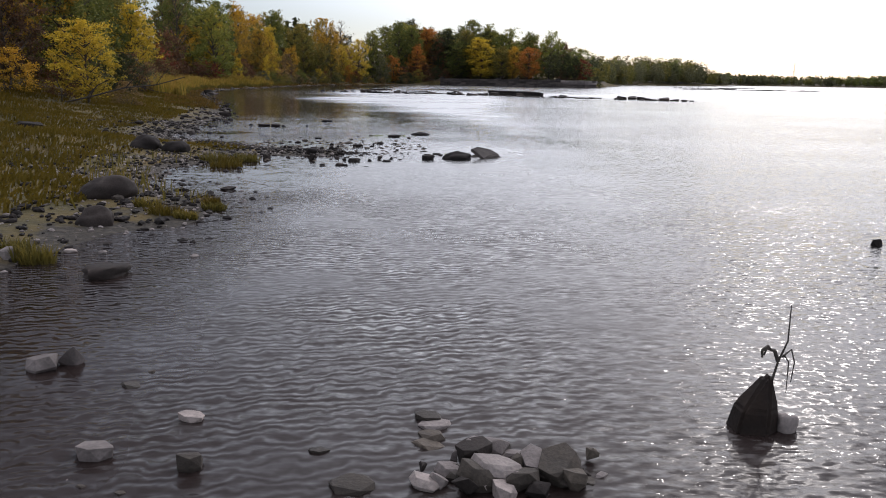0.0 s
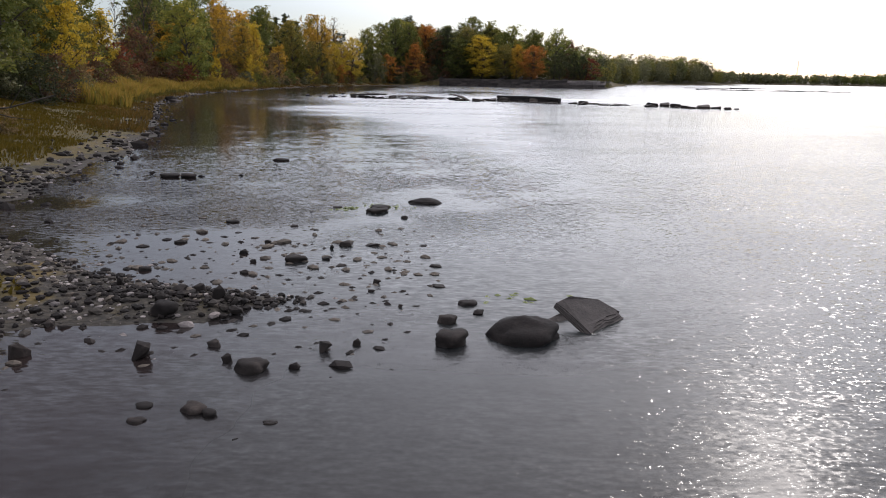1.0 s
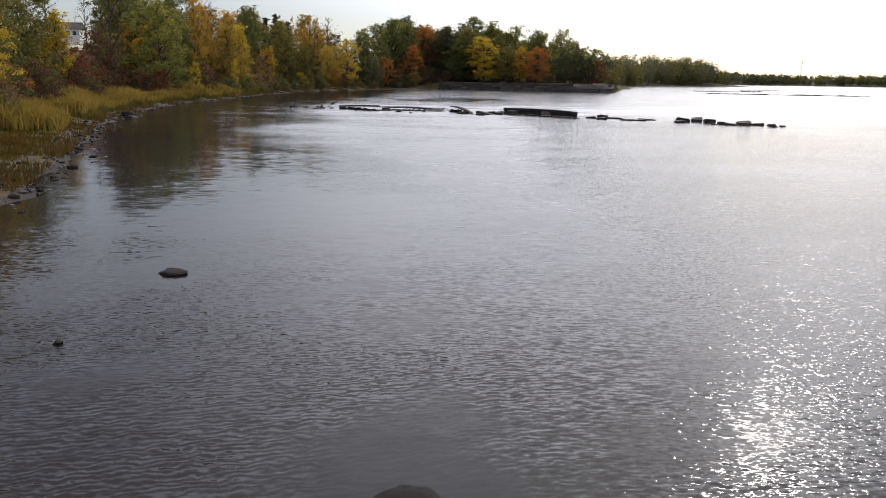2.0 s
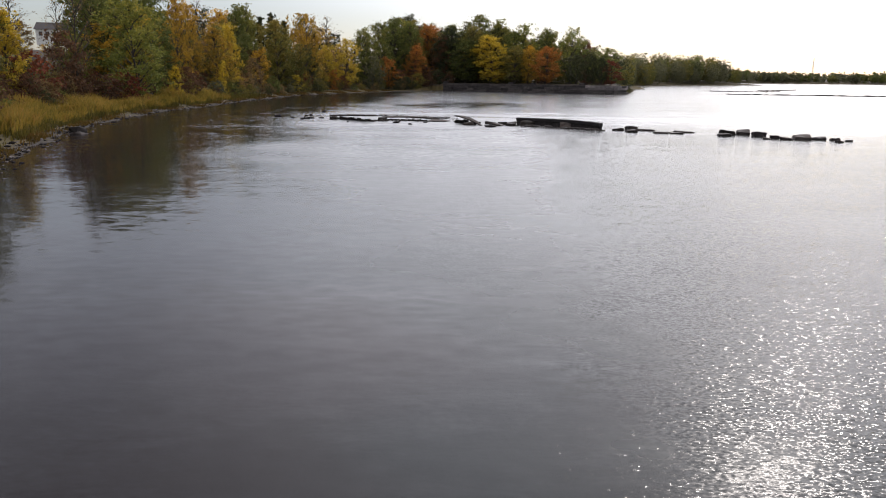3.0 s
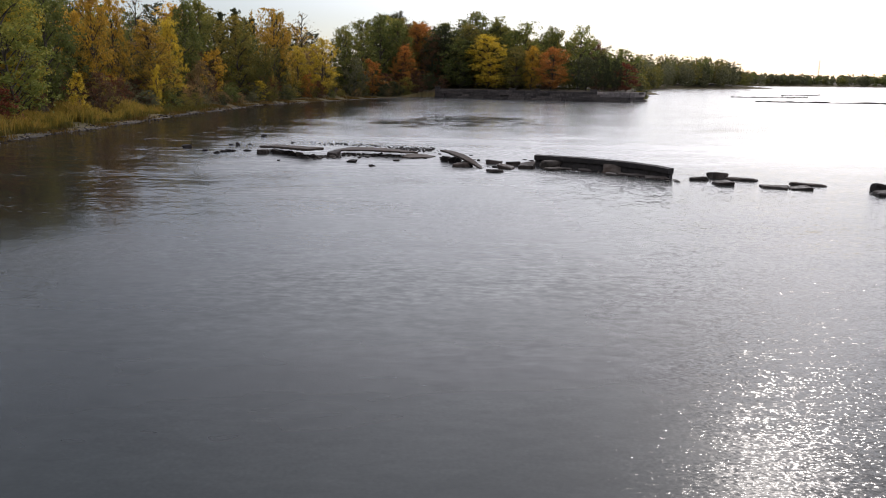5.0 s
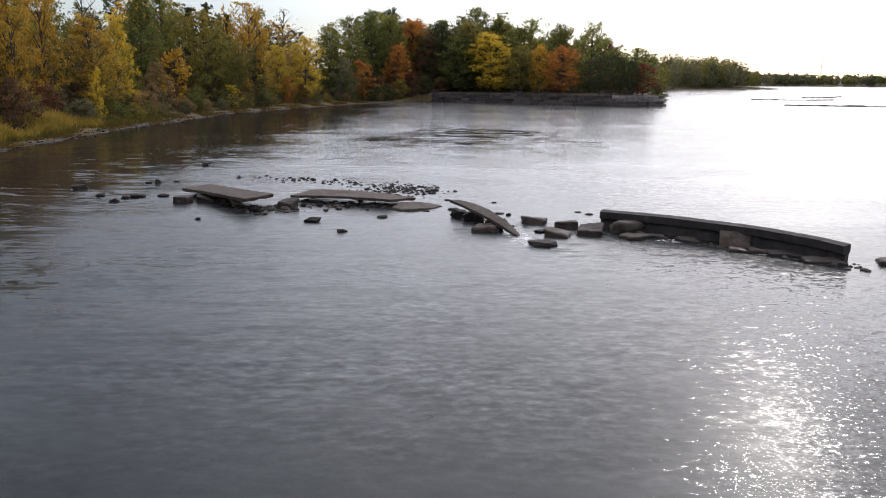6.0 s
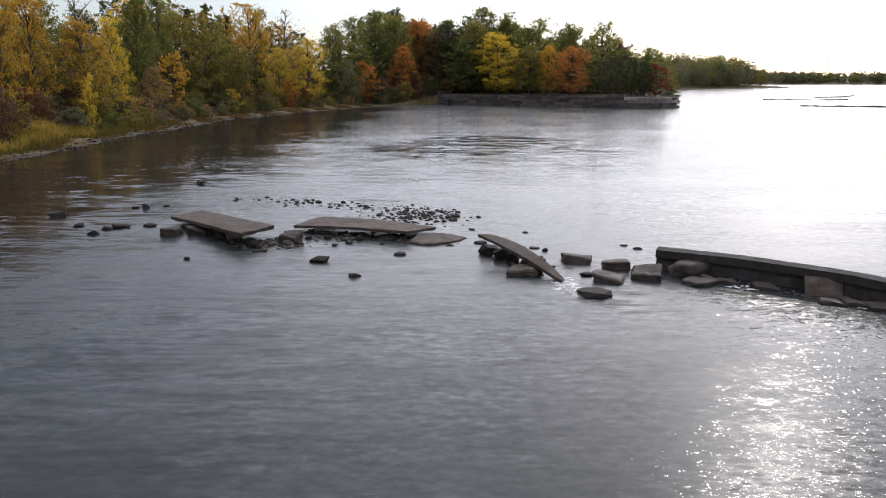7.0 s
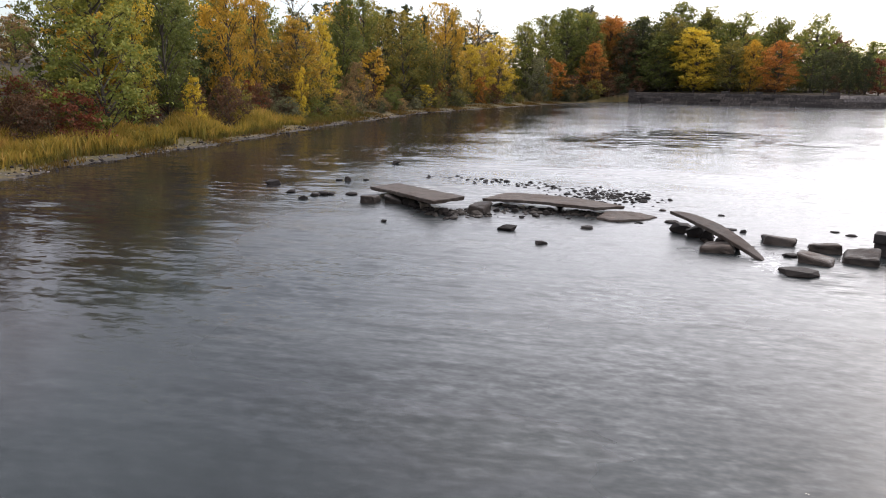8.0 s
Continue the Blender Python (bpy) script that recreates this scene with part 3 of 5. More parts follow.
def stone(x, y, w, h, mat=STONE, angular=None, label="", group="", spin=None, name="stone", lift=0.0):
    kinds = FLAT if angular == "flat" else ANGULAR if (pick.random() < 0.7 if angular is None else angular) else ROUND
    me = kinds[mat.name][pick.randrange(len(kinds[mat.name]))]
    ob = new(name, me)
    z = max(float(height(x, y)), -0.03) if lift == 0.0 else lift
    depth = w * pick.uniform(0.7, 0.95)
    turn = pick.uniform(-0.5, 0.5) if spin is None else spin
    tall = max(h * 0.8, 0.22 * w) * 1.25
    ob.matrix_world = Matrix.Translation((x, y + depth * 0.4, z + tall * 0.24)) @ Matrix.Rotation(turn, 4, "Z") @ Matrix.Diagonal((w, depth, tall, 1))
    wet = "half sunk in the shallow river" if z < 0.02 else "lying on the gravel shore"
    return tagged(ob, label or ("dark grey stone " if mat is STONE else "brownish grey stone " if mat is MID_STONE else "pale grey stone ") + wet, "stone", group)


SHORE_A = [(-4.05, 6.70, 0.42, 0.24), (-2.68, 5.02, 0.36, 0.20), (-1.89, 4.88, 0.23, 0.24), (-2.15, 5.70, 0.31, 0.12), (-2.97, 6.37, 0.23, 0.08), (-2.91, 6.74, 0.11, 0.06), (-0.95, 5.21, 0.20, 0.07), (-3.60, 5.71, 0.08, 0.03), (-2.77, 4.74, 0.15, 0.03), (-2.58, 4.66, 0.10, 0.06), (-2.52, 4.71, 0.07, 0.04), (-2.26, 4.58, 0.10, 0.06), (-0.08, 5.78, 0.23, 0.08), (-0.03, 5.63, 0.25, 0.07), (-0.06, 5.46, 0.20, 0.08), (-0.08, 5.31, 0.21, 0.06), (0.39, 5.15, 0.28, 0.21), (0.34, 4.70, 0.27, 0.24), (0.55, 4.72, 0.17, 0.20), (0.61, 5.10, 0.21, 0.12)]
SHORE_B = [(0.72, 4.96, 0.14, 0.11), (0.87, 4.81, 0.31, 0.16), (0.12, 4.86, 0.20, 0.13), (0.01, 4.74, 0.11, 0.15), (0.51, 5.29, 0.14, 0.10), (-0.62, 4.62, 0.30, 0.05), (1.13, 4.83, 0.18, 0.05), (3.02, 5.69, 0.19, 0.30), (-4.98, 10.04, 0.64, 0.32), (-6.81, 10.90, 0.41, 0.29), (-6.22, 11.58, 0.21, 0.13), (-8.12, 16.41, 1.53, 0.61), (-6.86, 13.67, 0.73, 0.46), (-17.99, 30.95, 1.27, 0.56), (-11.24, 26.88, 1.03, 0.51), (-10.13, 26.46, 1.12, 0.49), (8.17, 13.10, 0.37, 0.20), (-5.57, 18.42, 0.49, 0.20), (-6.76, 18.28, 0.46, 0.15)]
SPIT_A = [(-4.77, 25.63, 0.41, 0.34), (-3.22, 25.29, 0.44, 0.26), (-3.59, 25.64, 0.20, 0.20), (-3.92, 26.17, 0.29, 0.17), (-5.10, 27.31, 0.39, 0.36), (-2.68, 25.43, 0.21, 0.14), (-2.08, 25.46, 0.31, 0.18), (-2.40, 26.03, 0.28, 0.22), (-1.65, 26.16, 0.19, 0.11), (-1.98, 26.32, 0.16, 0.15), (-3.57, 24.17, 0.29, 0.18), (-3.35, 24.10, 0.18, 0.15), (-4.16, 24.29, 0.20, 0.10), (-4.10, 23.91, 0.22, 0.10), (-2.65, 23.94, 0.17, 0.08), (-2.91, 23.58, 0.11, 0.06), (-3.64, 26.61, 0.22, 0.10), (-0.63, 26.32, 0.55, 0.34), (-0.69, 27.28, 0.31, 0.24), (-0.17, 27.74, 0.22, 0.16)]
SPIT_B = [(-0.37, 28.20, 0.32, 0.15), (-0.86, 29.22, 0.28, 0.12), (-0.92, 30.62, 0.25, 0.13), (-2.33, 32.32, 0.35, 0.15), (-2.94, 32.28, 0.40, 0.18), (-3.78, 30.84, 0.44, 0.23), (-4.46, 28.04, 0.29, 0.27), (-4.88, 28.49, 0.28, 0.20), (-4.01, 27.92, 0.21, 0.11), (-5.18, 28.31, 0.34, 0.18), (-6.43, 28.83, 0.19, 0.22), (-6.50, 30.03, 0.23, 0.16), (-4.98, 31.47, 0.25, 0.15), (-4.59, 30.79, 0.19, 0.14), (-6.14, 34.66, 0.33, 0.15), (-7.93, 48.12, 0.71, 0.20), (-4.49, 34.30, 0.29, 0.11), (-10.66, 42.44, 0.74, 0.28), (-10.02, 42.52, 0.56, 0.28), (-9.63, 42.86, 0.31, 0.15)]
SPIT_C = [(-11.65, 43.39, 0.27, 0.14), (-8.28, 43.17, 0.30, 0.13), (-3.82, 37.04, 0.26, 0.10), (-4.41, 36.29, 0.13, 0.08), (-1.78, 35.55, 0.36, 0.12), (-2.61, 36.28, 0.66, 0.22), (-2.78, 30.59, 0.32, 0.07), (-1.99, 29.40, 0.25, 0.14), (-2.04, 28.87, 0.20, 0.10), (-2.28, 28.40, 0.15, 0.08), (-1.47, 28.05, 0.13, 0.11), (-1.21, 28.12, 0.15, 0.06), (-3.20, 32.00, 0.17, 0.15), (-6.39, 25.56, 0.43, 0.26), (-6.37, 26.74, 0.33, 0.09)]
INLET_A = [(-2.62, 37.07, 0.53, 0.11), (-4.71, 32.51, 0.25, 0.11), (-3.15, 31.06, 0.25, 0.13), (-3.88, 33.92, 0.17, 0.09), (-5.14, 32.94, 0.15, 0.08), (-11.78, 43.74, 0.32, 0.12), (-4.49, 33.48, 0.12, 0.07)]
WEIR_A = [(-7.14, 132.10, 1.06, 0.45), (-10.50, 134.02, 0.41, 0.24), (-3.77, 133.46, 0.62, 0.23), (-5.45, 129.61, 0.83, 0.14), (-13.27, 132.52, 0.53, 0.21), (-19.88, 137.65, 0.58, 0.39), (-21.47, 139.60, 0.68, 0.34), (-24.22, 142.41, 1.41, 0.45), (-19.97, 154.72, 1.25, 0.40), (-20.07, 145.00, 0.68, 0.41), (-20.76, 145.17, 0.45, 0.23), (-19.08, 145.79, 0.38, 0.19), (-19.60, 138.76, 0.59, 0.40), (-19.28, 139.19, 0.66, 0.40), (-18.83, 139.34, 0.53, 0.36), (-17.75, 139.65, 0.73, 0.30), (-8.47, 136.64, 0.58, 0.26), (-7.57, 136.65, 0.63, 0.29), (-6.68, 136.79, 0.63, 0.34), (-5.94, 136.30, 0.56, 0.34)]
WEIR_B = [(-7.07, 135.20, 0.50, 0.19), (-8.42, 138.36, 0.48, 0.21), (-5.49, 138.68, 0.48, 0.21), (4.15, 130.13, 0.52, 0.24), (2.54, 138.38, 0.48, 0.15), (3.08, 134.31, 0.54, 0.21), (2.54, 134.86, 0.49, 0.16), (7.01, 135.50, 0.40, 0.14), (7.52, 134.81, 0.50, 0.17), (0.03, 135.89, 0.61, 0.22), (-0.25, 139.04, 0.36, 0.21)]
# ---- broken weir ----


def loft_slab(name, front, back, thick, seed, mat, label, wear=0.06, category="slab", group="slabs of the broken weir"):
    """A worn slab whose upper face spans two edges, each given by three places; its rim is chipped and its face uneven."""
    rnd = random.Random(seed)
    shift = Vector((rnd.uniform(0, 90), rnd.uniform(0, 90), rnd.uniform(0, 9)))

    def on_edge(points, u):
        a, b, c = (Vector(q) for q in points)
        return a * (2 * (u - 0.5) * (u - 1)) + b * (4 * u * (1 - u)) + c * (2 * u * (u - 0.5))

    run = (Vector(front[2]) - Vector(front[0])).length
    across = (Vector(back[1]) - Vector(front[1])).length
    cols, rows = max(6, int(run / 0.22)), max(4, int(across / 0.22))
    middle = (on_edge(front, 0.5) + on_edge(back, 0.5)) / 2
    bm = bmesh.new()
    grid = []
    for i in range(cols + 1):
        line = []
        for j in range(rows + 1):
            u, v = i / cols, j / rows
            p = on_edge(front, u).lerp(on_edge(back, u), v)
            rim = min(i, cols - i, j, rows - j) == 0
            p.z += 0.5 * wear * noise.noise(p * 0.9 + shift) + 0.2 * wear * noise.noise(p * 4.0 - shift)
            if rim:
                pull = wear * (0.8 + 2.2 * max(0.0, noise.noise(p * 1.6 + shift)))
                p += (middle - p).normalized() * pull
                p.z -= wear * max(0.0, noise.noise(p * 3.1 - shift))
            line.append(bm.verts.new(p - middle))
        grid.append(line)
    for i in range(cols):
        for j in range(rows):
            bm.faces.new((grid[i][j], grid[i + 1][j], grid[i + 1][j + 1], grid[i][j + 1]))
    under = bmesh.ops.extrude_face_region(bm, geom=bm.faces[:])
    for v in under["geom"]:
        if isinstance(v, bmesh.types.BMVert):
            v.co.z -= thick * (1 + 0.25 * noise.noise(v.co * 1.3 + shift))
            v.co.x *= 0.985
            v.co.y *= 0.985
    bmesh.ops.recalc_face_normals(bm, faces=bm.faces[:])
    sharp = [e for e in bm.edges if len(e.link_faces) == 2 and e.calc_face_angle(0) > 0.9]
    bmesh.ops.bevel(bm, geom=sharp, offset=min(0.03, thick * 0.15), segments=2, affect="EDGES")
    me = bpy.data.meshes.new(name)
    bm.to_mesh(me)
    bm.free()
    me.materials.append(mat)
    ob = new(name, me)
    ob.matrix_world = Matrix.Translation(middle)
    return tagged(ob, label, category, group)


DARK_CONCRETE = stone_material("wet_dark_concrete", (0.026, 0.024, 0.023), (0.058, 0.053, 0.051), (0.12, 0.11, 0.106), 0.85)
loft_slab("concrete_slab", ((-16.8, 140.4, 0.45), (-14.0, 137.3, 0.68), (-11.25, 134.3, 0.82)), ((-15.9, 142.9, 0.35), (-13.1, 139.9, 0.55), (-10.2, 136.9, 0.70)),
          0.19, 1, CONCRETE, "broad tilted grey-brown concrete slab resting on rubble", 0.035)
loft_slab("concrete_slab", ((-9.7, 138.5, 0.36), (-6.6, 137.4, 0.50), (-3.6, 136.4, 0.50)), ((-8.8, 140.7, 0.38), (-5.5, 139.8, 0.46), (-2.1, 138.8, 0.22)),
          0.15, 2, CONCRETE, "long grey-brown concrete slab lying over rubble", 0.035)
loft_slab("concrete_slab", ((-3.6, 135.9, 0.05), (-2.2, 135.5, 0.10), (-0.7, 136.8, 0.03)), ((-3.2, 137.2, 0.24), (-1.9, 137.6, 0.20), (-0.5, 137.2, 0.04)),
          0.35, 3, CONCRETE, "worn concrete slab almost awash in the river", 0.09)
loft_slab("concrete_slab", ((-0.25, 133.9, 0.96), (1.45, 131.0, 0.66), (3.0, 129.2, 0.02)), ((0.37, 134.0, 0.92), (1.95, 131.9, 0.72), (3.15, 129.5, 0.02)),
          0.15, 4, CONCRETE, "narrow concrete slab leaning down into the water", 0.03)


def weir_beam():
    """A long cast beam, a little bowed and sagging at its end: a projecting cap over a rough recessed foot wall."""
    root = tagged(new("weir_beam"), "long dark wet concrete beam standing in the river", "beam", "beams of the broken weir")
    line = [Vector(q) for q in ((7.25, 131.25, 0.86), (10.1, 129.75, 0.88), (13.35, 127.35, 0.87), (15.2, 125.45, 0.80), (15.85, 124.6, 0.72))]
    far = [0.0]
    for a, b in zip(line, line[1:]):
        far.append(far[-1] + (b - a).length)
    steps = 46
    stations = []
    for i in range(steps + 1):
        d = far[-1] * i / steps
        stations.append(Vector([float(np.interp(d, far, [q[k] for q in line])) for k in range(3)]))
    stations = [stations[0]] + [(a + b + c) / 3 for a, b, c in zip(stations, stations[1:], stations[2:])] + [stations[-1]]

    def sweep(name, outline, rough, label, seed):
        bm = bmesh.new()
        rings = []
        for i, p in enumerate(stations):
            ahead = (stations[min(i + 1, steps)] - stations[max(i - 1, 0)])
            ahead.z = 0
            inner = Vector((-ahead.y, ahead.x, 0)).normalized()
            ring = []
            for k, (o, z) in enumerate(outline):
                w = Vector((i * 0.45, k * 3.1, seed))
                q = p + inner * (o + rough * noise.noise(w)) + Vector((0, 0, z if z > -0.6 else -0.45 - p.z))
                q.z += 0.5 * rough * noise.noise(w * 1.7 + Vector((5, 0, 0)))
                ring.append(bm.verts.new(q))
            rings.append(ring)
        count = len(outline)
        for a, b in zip(rings, rings[1:]):
            for k in range(count):
                bm.faces.new((a[k], b[k], b[(k + 1) % count], a[(k + 1) % count]))
        bm.faces.new(rings[0])
        bm.faces.new(rings[-1][::-1])
        bmesh.ops.recalc_face_normals(bm, faces=bm.faces[:])
        return part(name, bm, DARK_CONCRETE, root, label)

    sweep("cap", ((0.0, 0.0), (0.42, 0.03), (0.62, 0.02), (0.62, -0.34), (0.04, -0.36), (0.0, -0.33)), 0.03, "smooth dark cap with a paler worn top edge", 3)
    sweep("foot_wall", ((0.30, -0.35), (0.58, -0.35), (0.60, -9.0), (0.12, -9.0), (0.20, -0.55)), 0.14, "rough dark foot wall", 8)


weir_beam()
loft_slab("concrete_panel", ((11.85, 127.45, -0.10), (12.5, 127.35, -0.10), (13.2, 127.25, -0.10)), ((12.05, 128.15, 0.66), (12.65, 127.85, 0.67), (13.3, 127.6, 0.66)),
          0.14, 21, CONCRETE, "square concrete panel leaning on the weir beam", 0.02, "panel")
for n, (x, y, w, deep) in enumerate(((10.75, 128.35, 1.0, 0.7), (14.0, 125.8, 1.5, 0.9), (15.1, 124.6, 1.7, 0.8), (9.4, 129.2, 1.1, 0.35), (12.3, 126.5, 0.9, 0.5), (13.1, 126.3, 0.8, 0.5))):
    loft_slab("ledge_stone", ((x - w / 2, y - 0.1, 0.12), (x, y - 0.35 * deep, 0.10), (x + w / 2, y - 0.45, 0.08)), ((x - w / 2, y + deep * 0.7, 0.20), (x, y + deep * 0.6, 0.22), (x + w / 2, y + deep * 0.4, 0.16)),
              0.4, 50 + n, BLOCK_STONE, "low flat stone at the foot of the weir beam", 0.07, "stone", "stones at the foot of the beam")


def block_mesh(seed, rounding):
    rnd = random.Random(seed)
    bm = bmesh.new()
    bmesh.ops.create_cube(bm, size=1.0)
    for v in bm.verts:
        v.co += Vector((rnd.uniform(-1, 1), rnd.uniform(-1, 1), rnd.uniform(-1, 1))) * 0.14
        if v.co.z > 0:
            v.co.x *= rnd.uniform(0.76, 0.96)
            v.co.y *= rnd.uniform(0.76, 0.96)
    bmesh.ops.bevel(bm, geom=bm.edges[:], offset=rounding, segments=3, affect="EDGES", profile=0.6)
    bmesh.ops.subdivide_edges(bm, edges=[e for e in bm.edges if e.calc_length() > 0.3], cuts=4, use_grid_fill=True)
    for v in bm.verts:
        v.co += v.normal * (0.05 * noise.noise(v.co * 2.6 + Vector((seed, 0, 0))) + 0.03 * noise.noise(v.co * 7.0 + Vector((0, seed, 0))))
    me = bpy.data.meshes.new("block")
    bm.to_mesh(me)
    bm.free()
    me.materials.append(BLOCK_STONE)
    return me


BLOCKS = [block_mesh(s, r) for s, r in ((1, 0.09), (2, 0.13), (3, 0.1), (4, 0.16), (5, 0.11))]
DAM_BLOCKS = [(-15.7, 137.3, 1.08, 0.80), (-14.4, 137.5, 1.30, 0.72), (-9.35, 135.7, 1.15, 0.95), (1.57, 130.2, 1.34, 0.62),
              (4.07, 132.1, 1.42, 0.55), (5.77, 131.1, 1.45, 0.60), (4.95, 129.05, 1.42, 0.58), (6.51, 129.4, 1.40, 0.72),
              (18.1, 124.3, 1.4, 0.42), (19.7, 125.2, 1.34, 0.75), (19.0, 121.9, 1.4, 0.5), (28.5, 119.6, 1.6, 0.95), (30.2, 119.9, 1.5, 0.85),
              (27.6, 118.2, 1.5, 0.55), (31.2, 118.3, 1.5, 0.8), (31.7, 115.6, 1.1, 0.6), (32.3, 114.2, 1.4, 0.5), (33.8, 114.4, 1.8, 0.8)]
LOW_BLOCKS = [(21.2, 124.3, 2.3, 0.35), (21.7, 120.7, 1.8, 0.3), (23.4, 120.3, 1.7, 0.35), (24.8, 122.0, 2.5, 0.35),
              (35.5, 114.6, 1.6, 0.5), (36.9, 114.3, 1.0, 0.45), (36.2, 112.2, 0.7, 0.3), (37.8, 113.4, 0.8, 0.28), (30.6, 115.0, 0.9, 0.32)]
for n, (x, y, w, h) in enumerate(DAM_BLOCKS + LOW_BLOCKS):
    h *= 0.54
    w *= 0.92
    deep = min(w, 1.3) * 0.9
    ob = new("stone_block", BLOCKS[n % 5])
    turn = pick.uniform(-0.35, 0.25) - 0.15
    ob.matrix_world = (Matrix.Translation((x, y + deep * 0.45, h * 0.5 - 0.25)) @ Matrix.Rotation(turn, 4, "Z") @ Matrix.Rotation(pick.uniform(-0.08, 0.08), 4, "X")
                       @ Matrix.Rotation(pick.uniform(-0.07, 0.07), 4, "Y") @ Matrix.Diagonal((w, deep, h + 0.5, 1)))
    tagged(ob, "large squared dark stone block standing in the river" if h > 0.33 else "low dark stone block barely above the water", "stone block", "blocks of the broken weir")
stone(8.45, 130.0, 1.75, 1.05, MID_STONE, False, "big rounded grey-brown boulder beside the weir beam", name="boulder")

stone(8.5, 128.7, 1.6, 0.24, MID_STONE, False, "flat rounded rock beside the weir beam", name="rock", lift=-0.08)
stone(3.9, 127.0, 1.5, 0.26, STONE, "flat", "low flat rock awash below the weir", name="rock", lift=-0.06)
prop = random.Random(61)
for n in range(15):
    k = (n + prop.uniform(0, 0.6)) / 15
    w = prop.uniform(0.45, 0.85)
    stone(-15.2 + 4.6 * k, 138.9 - 4.2 * k + prop.uniform(-0.1, 0.35), w, w * 0.55, STONE if n % 3 else MID_STONE, "flat" if n % 2 else True, "dark wet rubble stone under the tilted slab", "stones round the weir", prop.uniform(-1, 1), lift=0.02)
for n in range(12):
    k = (n + prop.uniform(0, 0.6)) / 12
    w = prop.uniform(0.35, 0.6)
    stone(-9.0 + 5.6 * k, 138.3 - 1.7 * k + prop.uniform(-0.2, 0.3), w, w * 0.5, STONE if n % 3 else MID_STONE, "flat" if n % 2 else True, "dark wet rubble stone under the long slab", "stones round the weir", prop.uniform(-1, 1), lift=0.01)
for n, (x, y, w, h) in enumerate(((0.35, 133.5, 0.95, 0.75), (0.85, 132.8, 0.90, 0.70), (1.35, 132.1, 0.85, 0.62), (1.80, 131.4, 0.70, 0.50), (2.2, 130.6, 0.55, 0.36))):
    stone(x, y, w, h, STONE, "flat" if n % 2 else True, "dark wet stone propping the leaning slab", "stones round the weir", 0.6 * n, lift=0.03)
for row in WEIR_A + WEIR_B:
    stone(*row, group="stones round the weir")

# ---- stones of the shore, the spit and the inlet ----
for n, row in enumerate(SHORE_A + SHORE_B):
    if n in (31, 32, 34, 35):
        continue
    pale = n in (0, 1, 27, 29, 30) or n < 27 and n % 5 == 3 or 12 <= n < 25 and n % 3 == 1
    big = 1.3 if 12 <= n < 27 else 1.0
    stone(row[0], row[1], row[2] * big, row[3] * big, PALE_STONE if pale else MID_STONE if n < 27 else STONE, "flat" if n < 27 else None, group="stones by the shore")
stone(-3.80, 6.86, 0.24, 0.36, PALE_STONE, True, "upright pale yellowish stone behind a lilac-grey one", "stones by the shore", 0.4)
for n, (x, y, w) in enumerate(((0.45, 4.75, 0.40), (0.62, 4.68, 0.30), (0.30, 5.02, 0.34), (0.92, 4.78, 0.42), (0.74, 4.92, 0.30))):
    stone(x, y, w, w * 0.55, (PALE_STONE, MID_STONE, STONE, MID_STONE, PALE_STONE)[n], "flat", "large broken stone leaning in the heap", "stones of the heap", 0.5 * n, lift=0.04)
heap = random.Random(21)
for n in range(22):
    w = heap.uniform(0.10, 0.24)
    stone(heap.gauss(0.55, 0.36), heap.gauss(4.86, 0.14), w, w * heap.uniform(0.4, 0.9), (PALE_STONE, MID_STONE, STONE)[n % 3], "flat" if n % 2 else True, "broken angular stone in a heap in the shallows", "stones of the heap", heap.uniform(-1.2, 1.2), lift=heap.uniform(-0.04, 0.06))
for row in SPIT_A + SPIT_B + SPIT_C + INLET_A:
    stone(*row, angular=False if row[2] > 0.5 else None, group="stones of the spit")

stone(-36.6, 112.6, 2.6, 0.75, STONE, True, "flat-topped dark rock at the edge of the grass", name="rock", spin=0.2)
stone(-35.7, 110.9, 1.7, 0.3, PALE_STONE, True, "low pale stone beside the flat-topped rock", spin=0.1)


def boulder(x, y, wide, deep, tall, seed, turn, label):
    """A water-worn boulder: a broad dome with soft facets, its foot under water."""
    bm = bmesh.new()
    bmesh.ops.create_icosphere(bm, subdivisions=4, radius=0.5)
    shift = Vector((seed * 7.3, seed * 3.1, 0))
    for v in bm.verts:
        v.co *= 1 + 0.30 * noise.noise(v.co * 1.7 + shift) + 0.13 * noise.noise(v.co * 4.0 + shift) + 0.05 * noise.noise(v.co * 11.0 - shift)
        v.co.x += 0.10 * max(0.0, v.co.z)
    me = bpy.data.meshes.new("boulder")
    bm.to_mesh(me)
    bm.free()
    me.polygons.foreach_set("use_smooth", [True] * len(me.polygons))
    me.materials.append(STONE)
    ob = new("boulder", me)
    ob.matrix_world = pose(x, y, max(0.0, float(height(x, y))), 0, 0, turn) @ Matrix.Diagonal((wide, deep, tall * 2, 1))
    return tagged(ob, label, "stone", "stones of the spit")


boulder(0.42, 26.78, 1.04, 0.80, 0.26, 1, 4, "large rounded dark boulder in the water")
boulder(-7.70, 16.1, 1.38, 1.05, 0.44, 3, 3, "big dark rounded boulder on the stony shore")
boulder(-6.75, 13.7, 0.68, 0.6, 0.30, 4, 10, "dark rounded boulder at the water's edge")
boulder(-10.9, 26.3, 1.15, 0.9, 0.42, 5, -5, "brown-grey boulder at the head of the spit")
boulder(-9.75, 26.2, 0.95, 0.8, 0.36, 6, 12, "broad dark boulder at the head of the spit")
boulder(-1.38, 38.15, 0.98, 0.8, 0.13, 2, -6, "smooth low boulder half sunk in the river")


